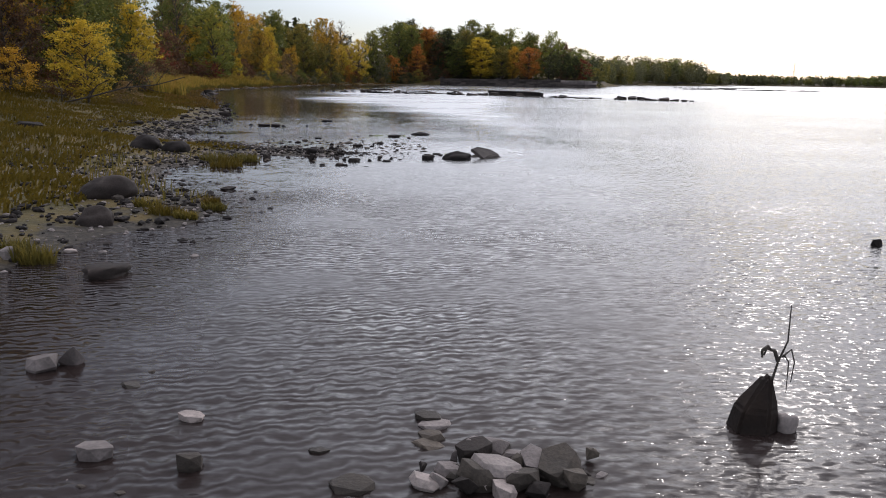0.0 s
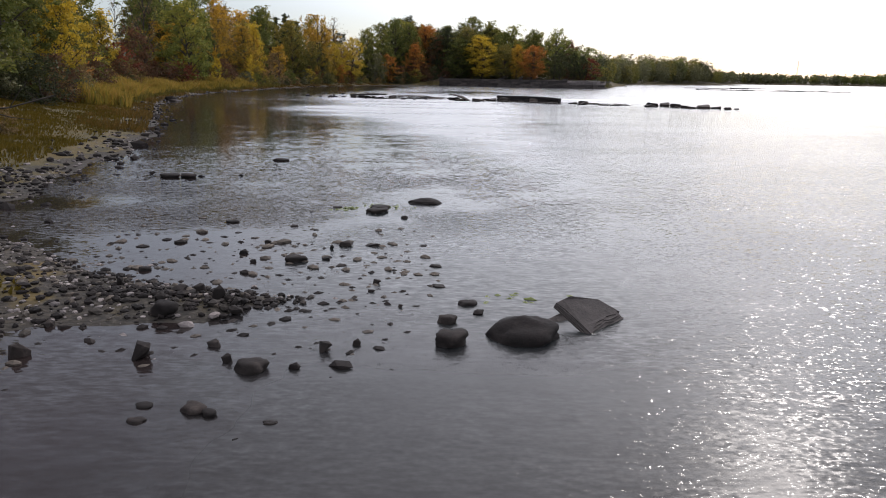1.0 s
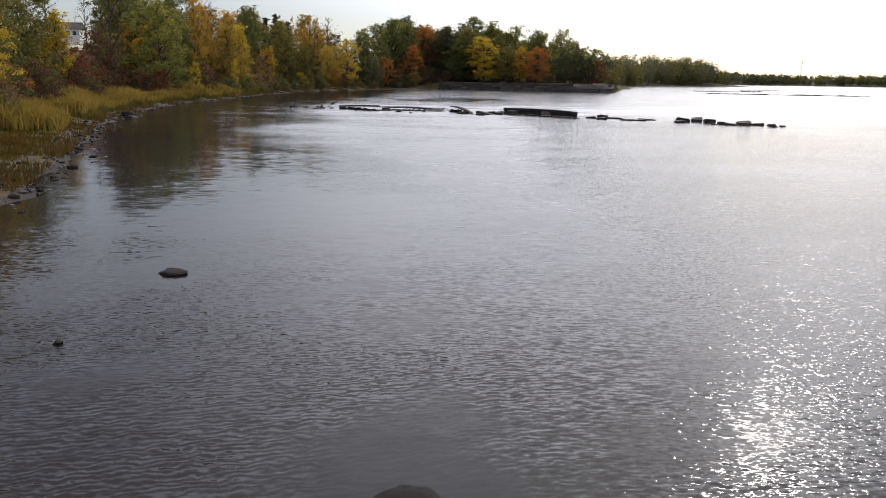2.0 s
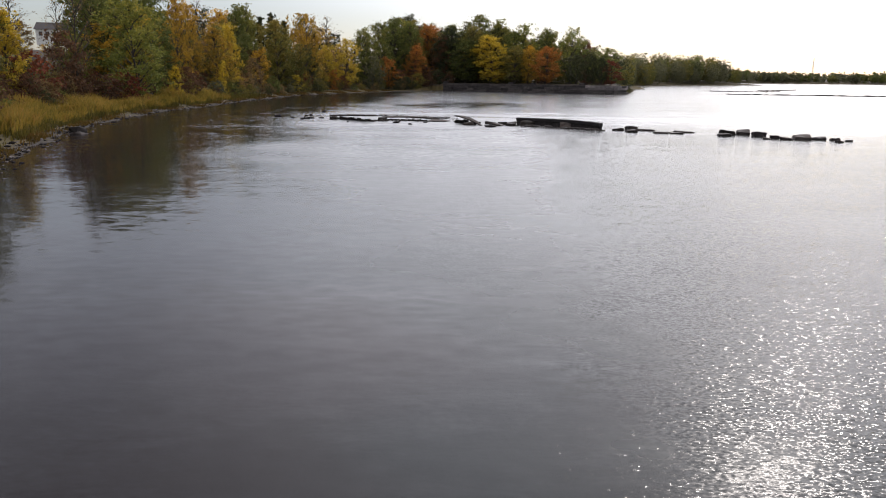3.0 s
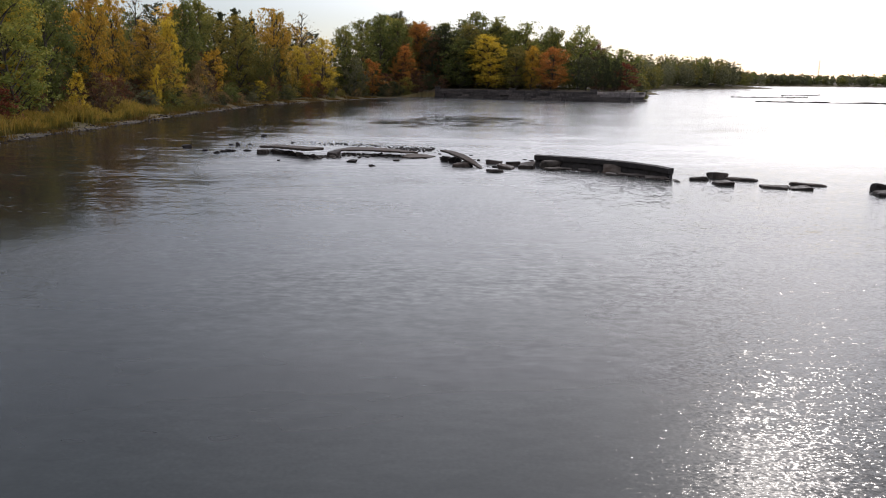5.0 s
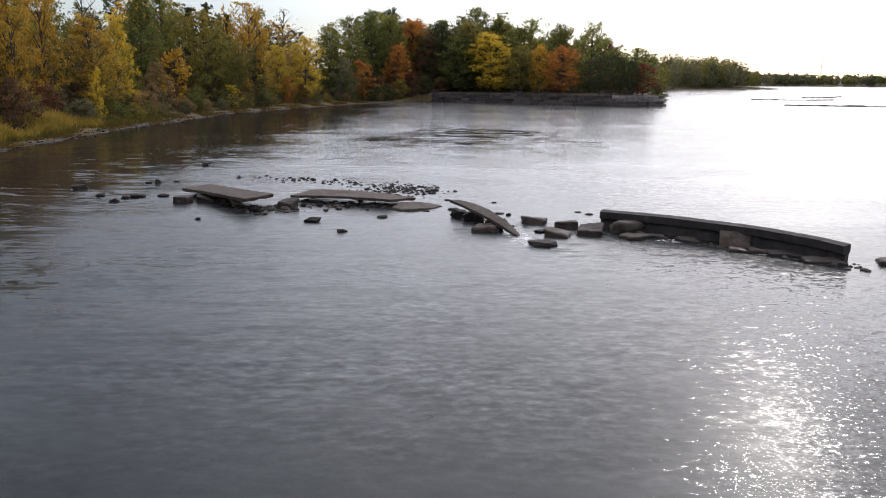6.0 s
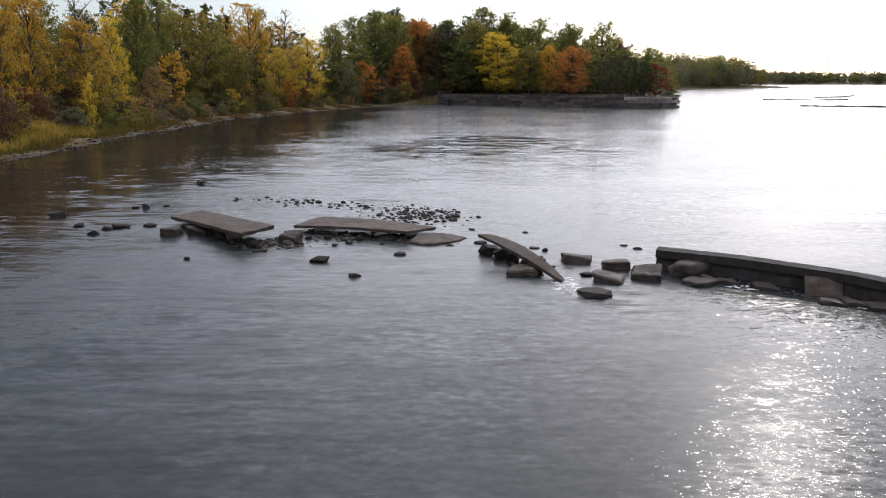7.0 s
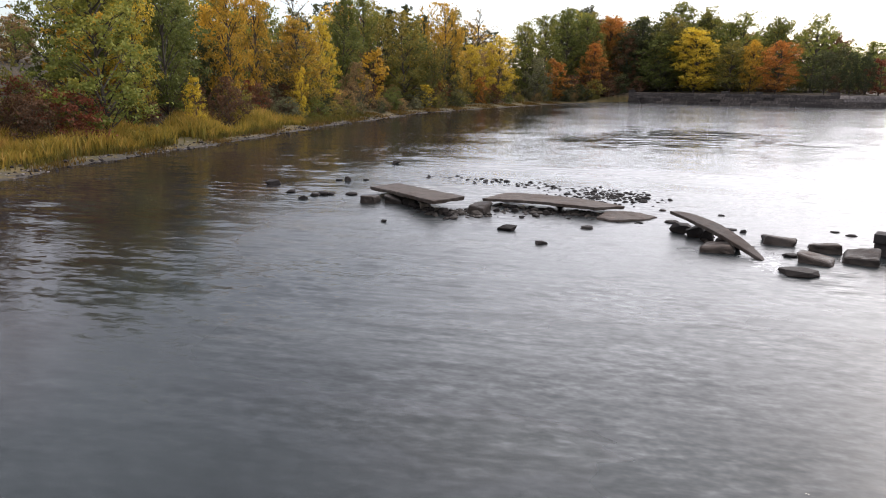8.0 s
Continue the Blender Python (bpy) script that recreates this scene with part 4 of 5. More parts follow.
SLATE = stone_material("layered_grey_rock", (0.055, 0.048, 0.045), (0.12, 0.108, 0.102), (0.21, 0.195, 0.185), 0.85)


def flat_rock():
    """A layered flat rock, wedge-shaped, its back edge tipped up and its worn layers stepping down to the front."""
    root = tagged(new("flat_rock"), "flat layered grey rock tilted in the water", "rock", "stones of the spit")
    front, left, back, rear, tip = Vector((1.44, 26.87, 0.0)), Vector((0.97, 27.42, 0.33)), Vector((1.22, 27.56, 0.40)), Vector((1.70, 27.74, 0.30)), Vector((2.16, 27.66, 0.06))
    normal = (tip - front).cross(left - front).normalized()
    rnd = random.Random(3)
    for layer in range(6):
        bm = bmesh.new()
        drop = 0.016 * layer + (0.25 if layer == 5 else 0)
        pull = 0.17 - 0.034 * layer
        outline = []
        for a, b, steps, worn in ((front, left, 4, 0.1), (left, back, 2, 0), (back, rear, 4, 0), (rear, tip, 4, 0), (tip, front, 8, 1)):
            for i in range(steps):
                p = a.lerp(b, i / steps)
                inward = (back.lerp(rear, 0.5) - p)
                p = p + inward * (pull * (0.35 + worn) * rnd.uniform(0.75, 1.25)) * (1 if worn else 0.3)
                outline.append(p - normal * drop)
        top = [bm.verts.new(p) for p in outline]
        low = [bm.verts.new(p - normal * (0.03 if layer < 5 else 0.3)) for p in outline]
        bm.faces.new(top)
        bm.faces.new(low[::-1])
        for i in range(len(top)):
            k = (i + 1) % len(top)
            bm.faces.new((top[k], top[i], low[i], low[k]))
        bmesh.ops.recalc_face_normals(bm, faces=bm.faces[:])
        part("layer", bm, SLATE, root)


flat_rock()


def drift_rock():
    """A pointed dark rock with driftwood and a dry stalk caught on it."""
    bm = bmesh.new()
    ring = [(-0.30, -0.16), (0.02, -0.24), (0.24, -0.12), (0.25, 0.14), (-0.02, 0.22), (-0.28, 0.14)]
    low = [bm.verts.new((x, y, -0.15)) for x, y in ring]
    mid = [bm.verts.new((x * 0.78 + 0.03, y * 0.8, 0.22)) for x, y in ring]
    top = [bm.verts.new((0.10 + x * 0.16, y * 0.25, 0.52 + 0.05 * x)) for x, y in ring]
    for a, b in ((low, mid), (mid, top)):
        for i in range(6):
            bm.faces.new((a[i], a[(i + 1) % 6], b[(i + 1) % 6], b[i]))
    bm.faces.new(top)
    bm.faces.new(low[::-1])
    bmesh.ops.bevel(bm, geom=bm.edges[:], offset=0.03, segments=2, affect="EDGES")
    bmesh.ops.recalc_face_normals(bm, faces=bm.faces[:])
    me = bpy.data.meshes.new("pointed_rock")
    bm.to_mesh(me)
    bm.free()
    me.materials.append(stone_material("dark_brown_rock", (0.006, 0.0045, 0.004), (0.016, 0.012, 0.010), (0.034, 0.027, 0.023), 0.75))
    ob = new("pointed_rock", me)
    ob.matrix_world = pose(2.76, 5.82, 0.0, 0, 0, 8) @ Matrix.Diagonal((0.82, 0.85, 0.92, 1))
    tagged(ob, "pointed dark rock standing in the water", "rock")


drift_rock()


def tube(points, radius, ends=None):
    """A tapered stick along points, as a mesh."""
    verts, faces = [], []
    ends = ends if ends is not None else radius * 0.4
    for i, p in enumerate(points):
        p = Vector(p)
        ahead = (Vector(points[min(i + 1, len(points) - 1)]) - Vector(points[max(i - 1, 0)])).normalized()
        side = ahead.cross(Vector((0.3, 0.9, 0.1))).normalized()
        other = ahead.cross(side)
        r = radius + (ends - radius) * i / (len(points) - 1)
        for k in range(5):
            a = 2 * math.pi * k / 5
            verts.append(tuple(p + r * (math.cos(a) * side + math.sin(a) * other)))
        if i:
            for k in range(5):
                q = (i - 1) * 5
                faces.append((q + k, q + (k + 1) % 5, q + 5 + (k + 1) % 5, q + 5 + k))
    return verts, faces


def sticks(name, runs, label, category):
    verts, faces = [], []
    for points, r in runs:
        v, f = tube(points, r)
        faces += [tuple(i + len(verts) for i in q) for q in f]
        verts += v
    return tagged(new(name, mesh_of(name, verts, faces, [TWIG])), label, category)


sticks("driftwood_stalk", [
    ([(2.86, 5.80, 0.40), (2.90, 5.80, 0.62), (2.96, 5.80, 0.80), (2.95, 5.80, 1.12)], 0.012),
    ([(2.90, 5.80, 0.62), (2.85, 5.78, 0.72), (2.78, 5.78, 0.74), (2.76, 5.78, 0.68)], 0.02),
    ([(2.93, 5.80, 0.66), (3.01, 5.82, 0.72), (3.05, 5.82, 0.60), (3.04, 5.82, 0.42)], 0.01),
    ([(2.94, 5.80, 0.68), (2.98, 5.78, 0.62), (2.99, 5.78, 0.34)], 0.009),
    ([(2.80, 5.78, 0.76), (2.74, 5.78, 0.72), (2.75, 5.78, 0.66)], 0.022),
], "dry dark stalk and weed caught on the pointed rock", "driftwood")

sticks("leaning_branch", [
    ([(-25.2, 46.3, 0.55), (-24.2, 46.1, 1.0), (-22.6, 46.0, 1.35), (-20.1, 46.0, 2.0), (-18.2, 46.1, 2.2), (-16.4, 46.2, 2.7)], 0.07),
    ([(-22.6, 46.0, 1.35), (-22.0, 46.3, 2.1), (-21.2, 46.4, 2.5)], 0.045),
    ([(-20.1, 46.0, 2.0), (-19.2, 45.6, 2.7), (-18.7, 45.5, 3.1)], 0.035),
    ([(-19.2, 46.0, 2.1), (-18.4, 46.4, 1.8), (-17.6, 46.5, 1.7)], 0.03),
    ([(-18.2, 46.1, 2.2), (-17.6, 45.9, 2.9), (-17.2, 45.8, 3.2)], 0.025),
    ([(-24.2, 46.1, 1.0), (-24.0, 45.7, 1.8), (-24.2, 45.6, 2.5)], 0.045),
], "dark dead branch leaning out over the meadow", "branch")

# ---- quay ----
QUAY = stone_material("old_quay_masonry", (0.034, 0.030, 0.029), (0.085, 0.076, 0.072), (0.21, 0.195, 0.19), 0.9)


def quay():
    root = tagged(new("wall_quay"), "old grey stone quay wall with dark lower courses", "quay wall", kind="structure")
    rnd = random.Random(9)
    alike = []
    for seed in range(5):
        bm = bmesh.new()
        bmesh.ops.create_cube(bm, size=1.0)
        for v in bm.verts:
            v.co += Vector((rnd.uniform(-1, 1) * 0.015, rnd.uniform(-1, 1) * 0.03, rnd.uniform(-1, 1) * 0.03))
        bmesh.ops.bevel(bm, geom=bm.edges[:], offset=0.03, segments=1, affect="EDGES")
        me = bpy.data.meshes.new("stone")
        bm.to_mesh(me)
        bm.free()
        me.materials.append(QUAY)
        alike.append(me)
    for (ax, ay), (bx, by) in zip(PIER, PIER[1:]):
        run = math.hypot(bx - ax, by - ay)
        turn = Matrix.Rotation(math.atan2(by - ay, bx - ax), 4, "Z")
        bm = bmesh.new()
        bmesh.ops.create_cube(bm, size=1.0, matrix=Matrix.Translation((run / 2, 1.35, 0.3)) @ Matrix.Diagonal((run, 1.9, 4.4, 1)))
        core = part("core", bm, QUAY, root)
        core.matrix_basis = Matrix.Translation((ax, ay, 0)) @ turn
        for course in range(5):
            low, tall = (-0.3, 0.62, 1.32, 2.02, 2.72)[course], (0.9, 0.68, 0.68, 0.68, 0.62)[course]
            out = 0.30 if course == 0 else 0.0
            at = 0.0
            while at < run - 0.05:
                w = min(rnd.uniform(1.5, 3.0), run - at)
                if rnd.random() > (0.03 if course < 4 else 0.8):
                    m = Matrix.Translation((ax, ay, 0)) @ turn @ Matrix.Translation((at + w / 2, 0.35 - out + rnd.uniform(-0.07, 0.05), low + tall / 2))
                    piece("stone", alike[rnd.randrange(5)], root, m @ Matrix.Diagonal((w * 0.985, 1.0, tall * 0.975, 1)), PALE_STONE if ax + at > 43 and course > 1 and rnd.random() < 0.7 else None)
                at += w


quay()

# ---- house and mast ----


def house(x, y, z):
    root = tagged(new("house"), "white house with a dark roof among the trees on the slope", "house")
    root.matrix_world = pose(x, y, z, 0, 0, 12)
    wall, roof_mat, glass = plain("white_siding", (0.68, 0.66, 0.60)), plain("dark_roofing", (0.06, 0.05, 0.045)), plain("dark_window", (0.03, 0.03, 0.035), 0.2)
    bm = bmesh.new()
    bmesh.ops.create_cube(bm, size=1.0, matrix=Matrix.Translation((0, 0, 2.5)) @ Matrix.Diagonal((9, 7, 5, 1)))
    part("wall", bm, wall, root)
    bm = bmesh.new()
    v = [bm.verts.new(c) for c in ((-5, -4, 4.9), (5, -4, 4.9), (5, 4, 4.9), (-5, 4, 4.9), (-5, 0, 7.3), (5, 0, 7.3))]
    for f in ((0, 1, 5, 4), (2, 3, 4, 5), (1, 2, 5), (3, 0, 4), (3, 2, 1, 0)):
        bm.faces.new([v[i] for i in f])
    part("roof", bm, roof_mat, root, "dark shingled roof")
    for wx in (-3, -1, 1, 3):
        bm = bmesh.new()
        bmesh.ops.create_cube(bm, size=1.0, matrix=Matrix.Translation((wx, -3.5, 3.6)) @ Matrix.Diagonal((1.1, 0.12, 1.3, 1)))
        pane = part("window", bm, glass, root, "dark window")
        bm = bmesh.new()
        for fx, fz, fw, fh in ((0, 0.7, 1.3, 0.1), (0, -0.7, 1.3, 0.1), (0.6, 0, 0.1, 1.3), (-0.6, 0, 0.1, 1.3)):
            bmesh.ops.create_cube(bm, size=1.0, matrix=Matrix.Translation((wx + fx, -3.53, 3.6 + fz)) @ Matrix.Diagonal((fw, 0.14, fh, 1)))
        part("frame", bm, wall, pane, "white window frame")


house(-130.5, 288, 13.4)


def mast(x, y, z, tall):
    steel = plain("grey_steel", (0.35, 0.36, 0.38), 0.5)
    root = tagged(new("radio_mast"), "slender grey lattice mast on the far shore", "mast")
    root.matrix_world = pose(x, y, z)
    for k in range(3):
        a = 2 * math.pi * k / 3
        v, f = tube([(1.0 * math.cos(a), 1.0 * math.sin(a), 0), (0.4 * math.cos(a), 0.4 * math.sin(a), tall)], 0.16, 0.12)
        piece("leg", mesh_of("leg", v, f, [steel]), root)
    for n in range(1, 16):
        h = tall * n / 16
        r = 1.0 - 0.6 * n / 16
        pts = [(r * math.cos(a), r * math.sin(a), h) for a in (0, 2.09, 4.19, 6.28)]
        v, f = tube(pts, 0.12, 0.12)
        piece("brace", mesh_of("brace", v, f, [steel]), root)


mast(470, 1010, 10, 21)

# ---- trees ----


def leaf_cards(centres, size, rnd, droop=0.0):
    """Small folded leaf sprays, one island each, round the given centres."""
    n = len(centres)
    normal = rnd.normal(size=(n, 3)) + (0, 0, 0.5)
    normal /= np.linalg.norm(normal, axis=1)[:, None]
    side = np.cross(normal, rnd.normal(size=(n, 3)))
    side /= np.linalg.norm(side, axis=1)[:, None]
    along = np.cross(normal, side)
    along[:, 2] -= droop
    s = size * rnd.uniform(0.6, 1.3, (n, 1))
    a = centres - along * s * 0.6
    b = centres + side * s * 0.42 + normal * s * 0.12
    c = centres + along * s * 0.6
    d = centres - side * s * 0.42 + normal * s * 0.12
    verts = np.stack([a, b, c, d], 1).reshape(-1, 3)
    faces = np.arange(4 * n).reshape(-1, 4)
    return verts.tolist(), faces.tolist()


def envelope(kind, u):
    """Half width of a crown at height u (0 foot, 1 top), in parts of the largest."""
    if kind == "poplar":
        return np.interp(u, [0, 0.12, 0.4, 0.75, 1], [0.3, 0.75, 1.0, 0.75, 0.15])
    if kind == "spruce":
        return np.interp(u, [0, 0.08, 1], [0.6, 1.0, 0.03])
    if kind == "willow":
        return np.interp(u, [0, 0.15, 0.55, 0.85, 1], [0.75, 0.95, 1.0, 0.7, 0.2])
    if kind in ("shrub", "small"):
        return np.interp(u, [0, 0.2, 0.5, 0.8, 1], [0.55, 0.95, 1.0, 0.6, 0.1])
    return np.interp(u, [0, 0.15, 0.4, 0.7, 0.9, 1], [0.4, 0.85, 1.0, 0.8, 0.45, 0.15])


SHAPES = {  # crown's foot, half width in parts of the height, boughs, clumps a bough, leaves a clump, leaf size, bough size
    "broad": (0.12, 0.27, 38, 7, 32, 0.0165, 0.072),
    "round": (0.18, 0.36, 34, 7, 34, 0.019, 0.095),
    "poplar": (0.10, 0.15, 32, 7, 32, 0.0150, 0.060),
    "willow": (0.06, 0.26, 28, 7, 38, 0.0160, 0.080),
    "sparse": (0.18, 0.28, 34, 6, 18, 0.018, 0.070),
    "small": (0.08, 0.22, 16, 6, 24, 0.030, 0.085),
    "shrub": (0.02, 0.48, 20, 6, 20, 0.038, 0.14),
    "spruce": (0.06, 0.18, 60, 3, 22, 0.026, 0.030),
    "bare": (0.25, 0.20, 22, 4, 5, 0.014, 0.07),
    "wood": (0.08, 0.28, 28, 6, 22, 0.024, 0.085),
}


def tree_meshes(kind, seed):
    """Trunk with limbs, and crown, of a tree one metre tall."""
    foot, half, boughs, clumps, leaves, size, blob = SHAPES[kind]
    rnd = np.random.default_rng(seed)
    lean = rnd.normal(0, 0.025, 2)

    def spine(u):
        return np.array([lean[0] * u + 0.012 * math.sin(5 * u + seed), lean[1] * u + 0.012 * math.cos(4 * u + seed), u])

    ends = []
    for k in range(boughs):
        u = (k + rnd.uniform(0.1, 0.9)) / boughs
        a = 2.4 * k + rnd.uniform(-0.5, 0.5)
        r = half * float(envelope(kind, u)) * rnd.uniform(0.45, 1.12)
        z = foot + (1 - foot) * u * 0.95
        ends.append((*(spine(z)[:2] + r * np.array([math.cos(a), math.sin(a)])), z))
    ends = np.array(ends)
    verts, faces = [], []
    rt = 0.012

    def add(points, r, thin):
        v, f = tube([tuple(q) for q in points], r, thin)
        faces.extend([i + len(verts) for i in q] for q in f)
        verts.extend(v)

    if kind == "shrub":
        for k in range(6):
            add([(0.06 * math.cos(k), 0.06 * math.sin(k), 0), ends[k * 2] * (0.55, 0.55, 0.5), ends[k * 2]], 0.015, 0.004)
    else:
        add([spine(u) - (0, 0, 0.03 if u == 0 else 0) for u in (0, 0.1, 0.25, 0.45, 0.65, 0.85, 0.98)], rt, 0.002)
    spots = []
    flat = {"willow": (0.7, 0.7, 1.7), "spruce": (1.6, 1.6, 0.4), "poplar": (0.85, 0.85, 1.3)}.get(kind, (1, 1, 0.72))
    for end in ends:
        out = math.hypot(*(end[:2] - spine(end[2])[:2]))
        start = spine(max(0.06, end[2] - (0.04 + 0.75 * out) * (1 if kind != "spruce" else 0.1)))
        add([start, (start * 0.45 + end * 0.55) + (0, 0, 0.015), end], rt * 0.45, 0.002)
        for c in range(clumps):
            spot = end + rnd.normal(size=3) * blob * np.array(flat) * 0.62
            spots.append(spot)
            if kind == "bare" or (c % 3 == 0 and kind not in ("wood", "shrub")):
                add([start * 0.35 + end * 0.65, spot], rt * 0.16, 0.001)
    trunk = mesh_of("trunk", verts, faces, [BARK])
    centres = np.concatenate([t + rnd.normal(size=(leaves, 3)) * np.array(flat) * blob * 0.30 * rnd.uniform(0.5, 1.3) for t in spots])
    loose = centres[rnd.integers(0, len(centres), len(centres) // 14)] + rnd.normal(size=(len(centres) // 14, 3)) * blob * 0.55
    centres = np.concatenate([centres, loose])
    centres[:, 2] = np.clip(centres[:, 2], 0.02, 1.02)
    v, f = leaf_cards(centres, size, rnd, 0.6 if kind == "willow" else 0.15)
    crown = mesh_of("crown", v, f, [LEAVES["green"]])
    return trunk, crown, 2 * (half + 0.6 * blob)


STOCK = {kind: [tree_meshes(kind, 100 + 7 * n + len(kind)) for n in range(2 if kind in ("round", "spruce", "bare", "small") else 3)] for kind in SHAPES}
NAMES = {"broad": "broadleaf_tree", "round": "round_tree", "poplar": "poplar_tree", "willow": "willow_tree", "sparse": "poplar_tree", "small": "young_tree",
         "shrub": "shrub", "spruce": "spruce_tree", "bare": "bare_tree", "wood": "broadleaf_tree"}
WORDS = {"green": "green", "pine": "dark green", "lime": "yellow-green", "olive": "olive green", "yellow": "bright yellow", "amber": "golden orange autumn",
         "orange": "orange autumn", "crimson": "crimson red autumn", "russet": "brownish red autumn", "tan": "tan brown", "grey": "grey-green"}
FORMS = {"broad": "full broadleaf tree with", "round": "low round tree with dense", "poplar": "tall slim poplar with", "willow": "drooping willow with", "sparse": "tall open tree with sparse",
         "small": "slim young tree with", "shrub": "bushy shrub with", "wood": "woodland tree with"}
grower = random.Random(21)


def plant(kind, colour, x, y, tall, wide):
    tall *= 1.06
    wide *= 1.2
    trunk, crown, natural = STOCK[kind][grower.randrange(len(STOCK[kind]))]
    root = new(NAMES[kind])
    z = float(height(x, y)) - 0.1
    side = max(0.6, min(1.7, wide / tall / natural))
    root.matrix_world = Matrix.Translation((x, y, z)) @ Matrix.Rotation(grower.uniform(0, 6.28), 4, "Z") @ Matrix.Diagonal((tall * side, tall * side, tall, 1))
    piece("trunk", trunk, root)
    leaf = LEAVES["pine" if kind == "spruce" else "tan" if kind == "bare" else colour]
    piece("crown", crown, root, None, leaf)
    if kind == "spruce":
        label = "dark green pointed spruce above the woods"
    elif kind == "bare":
        label = "nearly bare grey tree with thin twigs"
    else:
        label = f"{FORMS[kind]} {WORDS[colour]} leaves on the bank"
    return tagged(root, label, "shrub" if kind == "shrub" else "tree", "shrubs on the bank" if kind == "shrub" else "trees on the bank")


plant("broad", "lime", -50.0, 159.8, 15.4, 10.0)
plant("broad", "green", -53.7, 174.2, 17.2, 8.3)
plant("shrub", "crimson", -50.3, 155.5, 4.6, 5.7)
plant("shrub", "russet", -51.4, 152.0, 4.1, 4.7)
plant("small", "yellow", -48.6, 172.3, 6.0, 2.2)
plant("shrub", "russet", -49.9, 180.9, 5.5, 4.5)
plant("shrub", "russet", -52.2, 192.9, 4.6, 4.3)
plant("broad", "amber", -54.1, 189.5, 17.9, 5.7)
plant("broad", "amber", -55.1, 197.6, 16.9, 4.9)
plant("broad", "yellow", -52.6, 167.3, 14.2, 4.7)
plant("broad", "amber", -51.4, 204.2, 13.5, 7.7)
plant("broad", "yellow", -50.8, 210.8, 14.5, 4.5)
plant("small", "yellow", -48.8, 199.3, 7.2, 2.1)
plant("bare", "none", -62.9, 226.3, 18.5, 6.3)
plant("poplar", "green", -54.6, 230.3, 18.6, 6.6)
plant("poplar", "green", -54.6, 242.1, 19.2, 6.0)
plant("spruce", "none", -57.2, 265.1, 16.3, 4.2)
plant("spruce", "none", -56.1, 273.9, 17.4, 5.0)
plant("spruce", "none", -53.2, 281.6, 15.8, 3.4)
plant("small", "amber", -48.6, 230.3, 10.2, 5.4)
plant("shrub", "tan", -47.3, 217.7, 7.7, 5.1)
plant("broad", "olive", -47.8, 246.3, 17.3, 9.9)
plant("willow", "amber", -42.6, 258.6, 19.3, 10.6)
plant("willow", "olive", -42.4, 249.9, 11.7, 7.3)
plant("small", "yellow", -42.5, 243.4, 4.6, 3.4)
plant("broad", "yellow", -38.4, 266.9, 12.2, 6.7)
plant("shrub", "orange", -36.1, 267.3, 5.7, 4.2)
plant("broad", "yellow", -33.4, 274.5, 14.6, 8.3)
plant("bare", "none", -42.9, 296.9, 19.0, 9.5)
plant("shrub", "green", -45.6, 230.5, 3.2, 4.4)
plant("broad", "green", -29.4, 293.4, 18.2, 8.9)
plant("broad", "green", -25.2, 301.8, 20.1, 9.8)
plant("broad", "green", -20.2, 311.1, 21.8, 11.1)
plant("broad", "green", -15.0, 315.9, 20.9, 9.7)
plant("small", "orange", -21.5, 295.2, 10.1, 6.2)
plant("shrub", "grey", -25.5, 288.7, 10.0, 6.3)
plant("broad", "orange", -13.1, 308.8, 14.1, 7.5)
plant("broad", "russet", -4.5, 318.1, 15.7, 7.4)
plant("broad", "orange", -8.9, 321.6, 19.7, 9.9)
plant("broad", "pine", 0.1, 320.1, 19.0, 10.7)
plant("broad", "green", 4.6, 312.5, 14.8, 10.9)
plant("broad", "olive", 7.7, 315.4, 19.3, 11.0)
plant("broad", "yellow", 13.6, 308.0, 15.6, 13.9)
plant("broad", "olive", 22.2, 302.8, 12.4, 10.1)
plant("broad", "amber", 26.5, 300.7, 12.4, 6.4)
plant("broad", "orange", 31.9, 296.9, 12.0, 10.1)
plant("round", "pine", 41.8, 291.8, 9.6, 9.0)
plant("round", "pine", 46.7, 290.5, 9.1, 4.3)
plant("round", "pine", 49.6, 289.6, 8.8, 4.3)
plant("broad", "green", 9.9, 327.6, 23.3, 16.4)
plant("poplar", "green", 19.0, 323.3, 20.9, 10.2)
plant("sparse", "lime", 26.7, 317.2, 20.0, 13.2)
plant("sparse", "green", 33.9, 311.4, 18.4, 9.6)
plant("sparse", "lime", 41.9, 306.0, 18.1, 12.5)
plant("broad", "green", 0.4, 327.4, 20.0, 12.9)
plant("broad", "orange", -8.2, 325.8, 19.6, 11.3)
plant("broad", "pine", -3.8, 319.0, 16.2, 10.0)
plant("broad", "pine", 6.0, 314.1, 15.6, 10.7)
plant("broad", "yellow", -24.1, 49.1, 5.2, 4.2)
plant("poplar", "yellow", -53.5, 131.7, 10.4, 4.4)
plant("broad", "pine", -39.7, 71.7, 11.7, 10.4)
plant("shrub", "orange", -47.0, 106.3, 4.4, 5.7)
plant("broad", "green", -64.9, 183.6, 18.9, 16.9)
plant("broad", "green", -61.4, 131.0, 17.2, 12.0)
plant("broad", "russet", -29.8, 50.4, 7.2, 4.6)
plant("broad", "yellow", -37.1, 87.4, 9.4, 5.3)
plant("broad", "olive", -58.0, 136.6, 6.5, 6.0)
plant("bare", "none", -54.6, 150.0, 18.0, 5.0)
plant("shrub", "russet", -55.2, 146.7, 8.9, 7.0)
plant("shrub", "crimson", -53.9, 135.4, 6.2, 7.8)
plant("bare", "none", -72.7, 165.7, 11.4, 6.6)
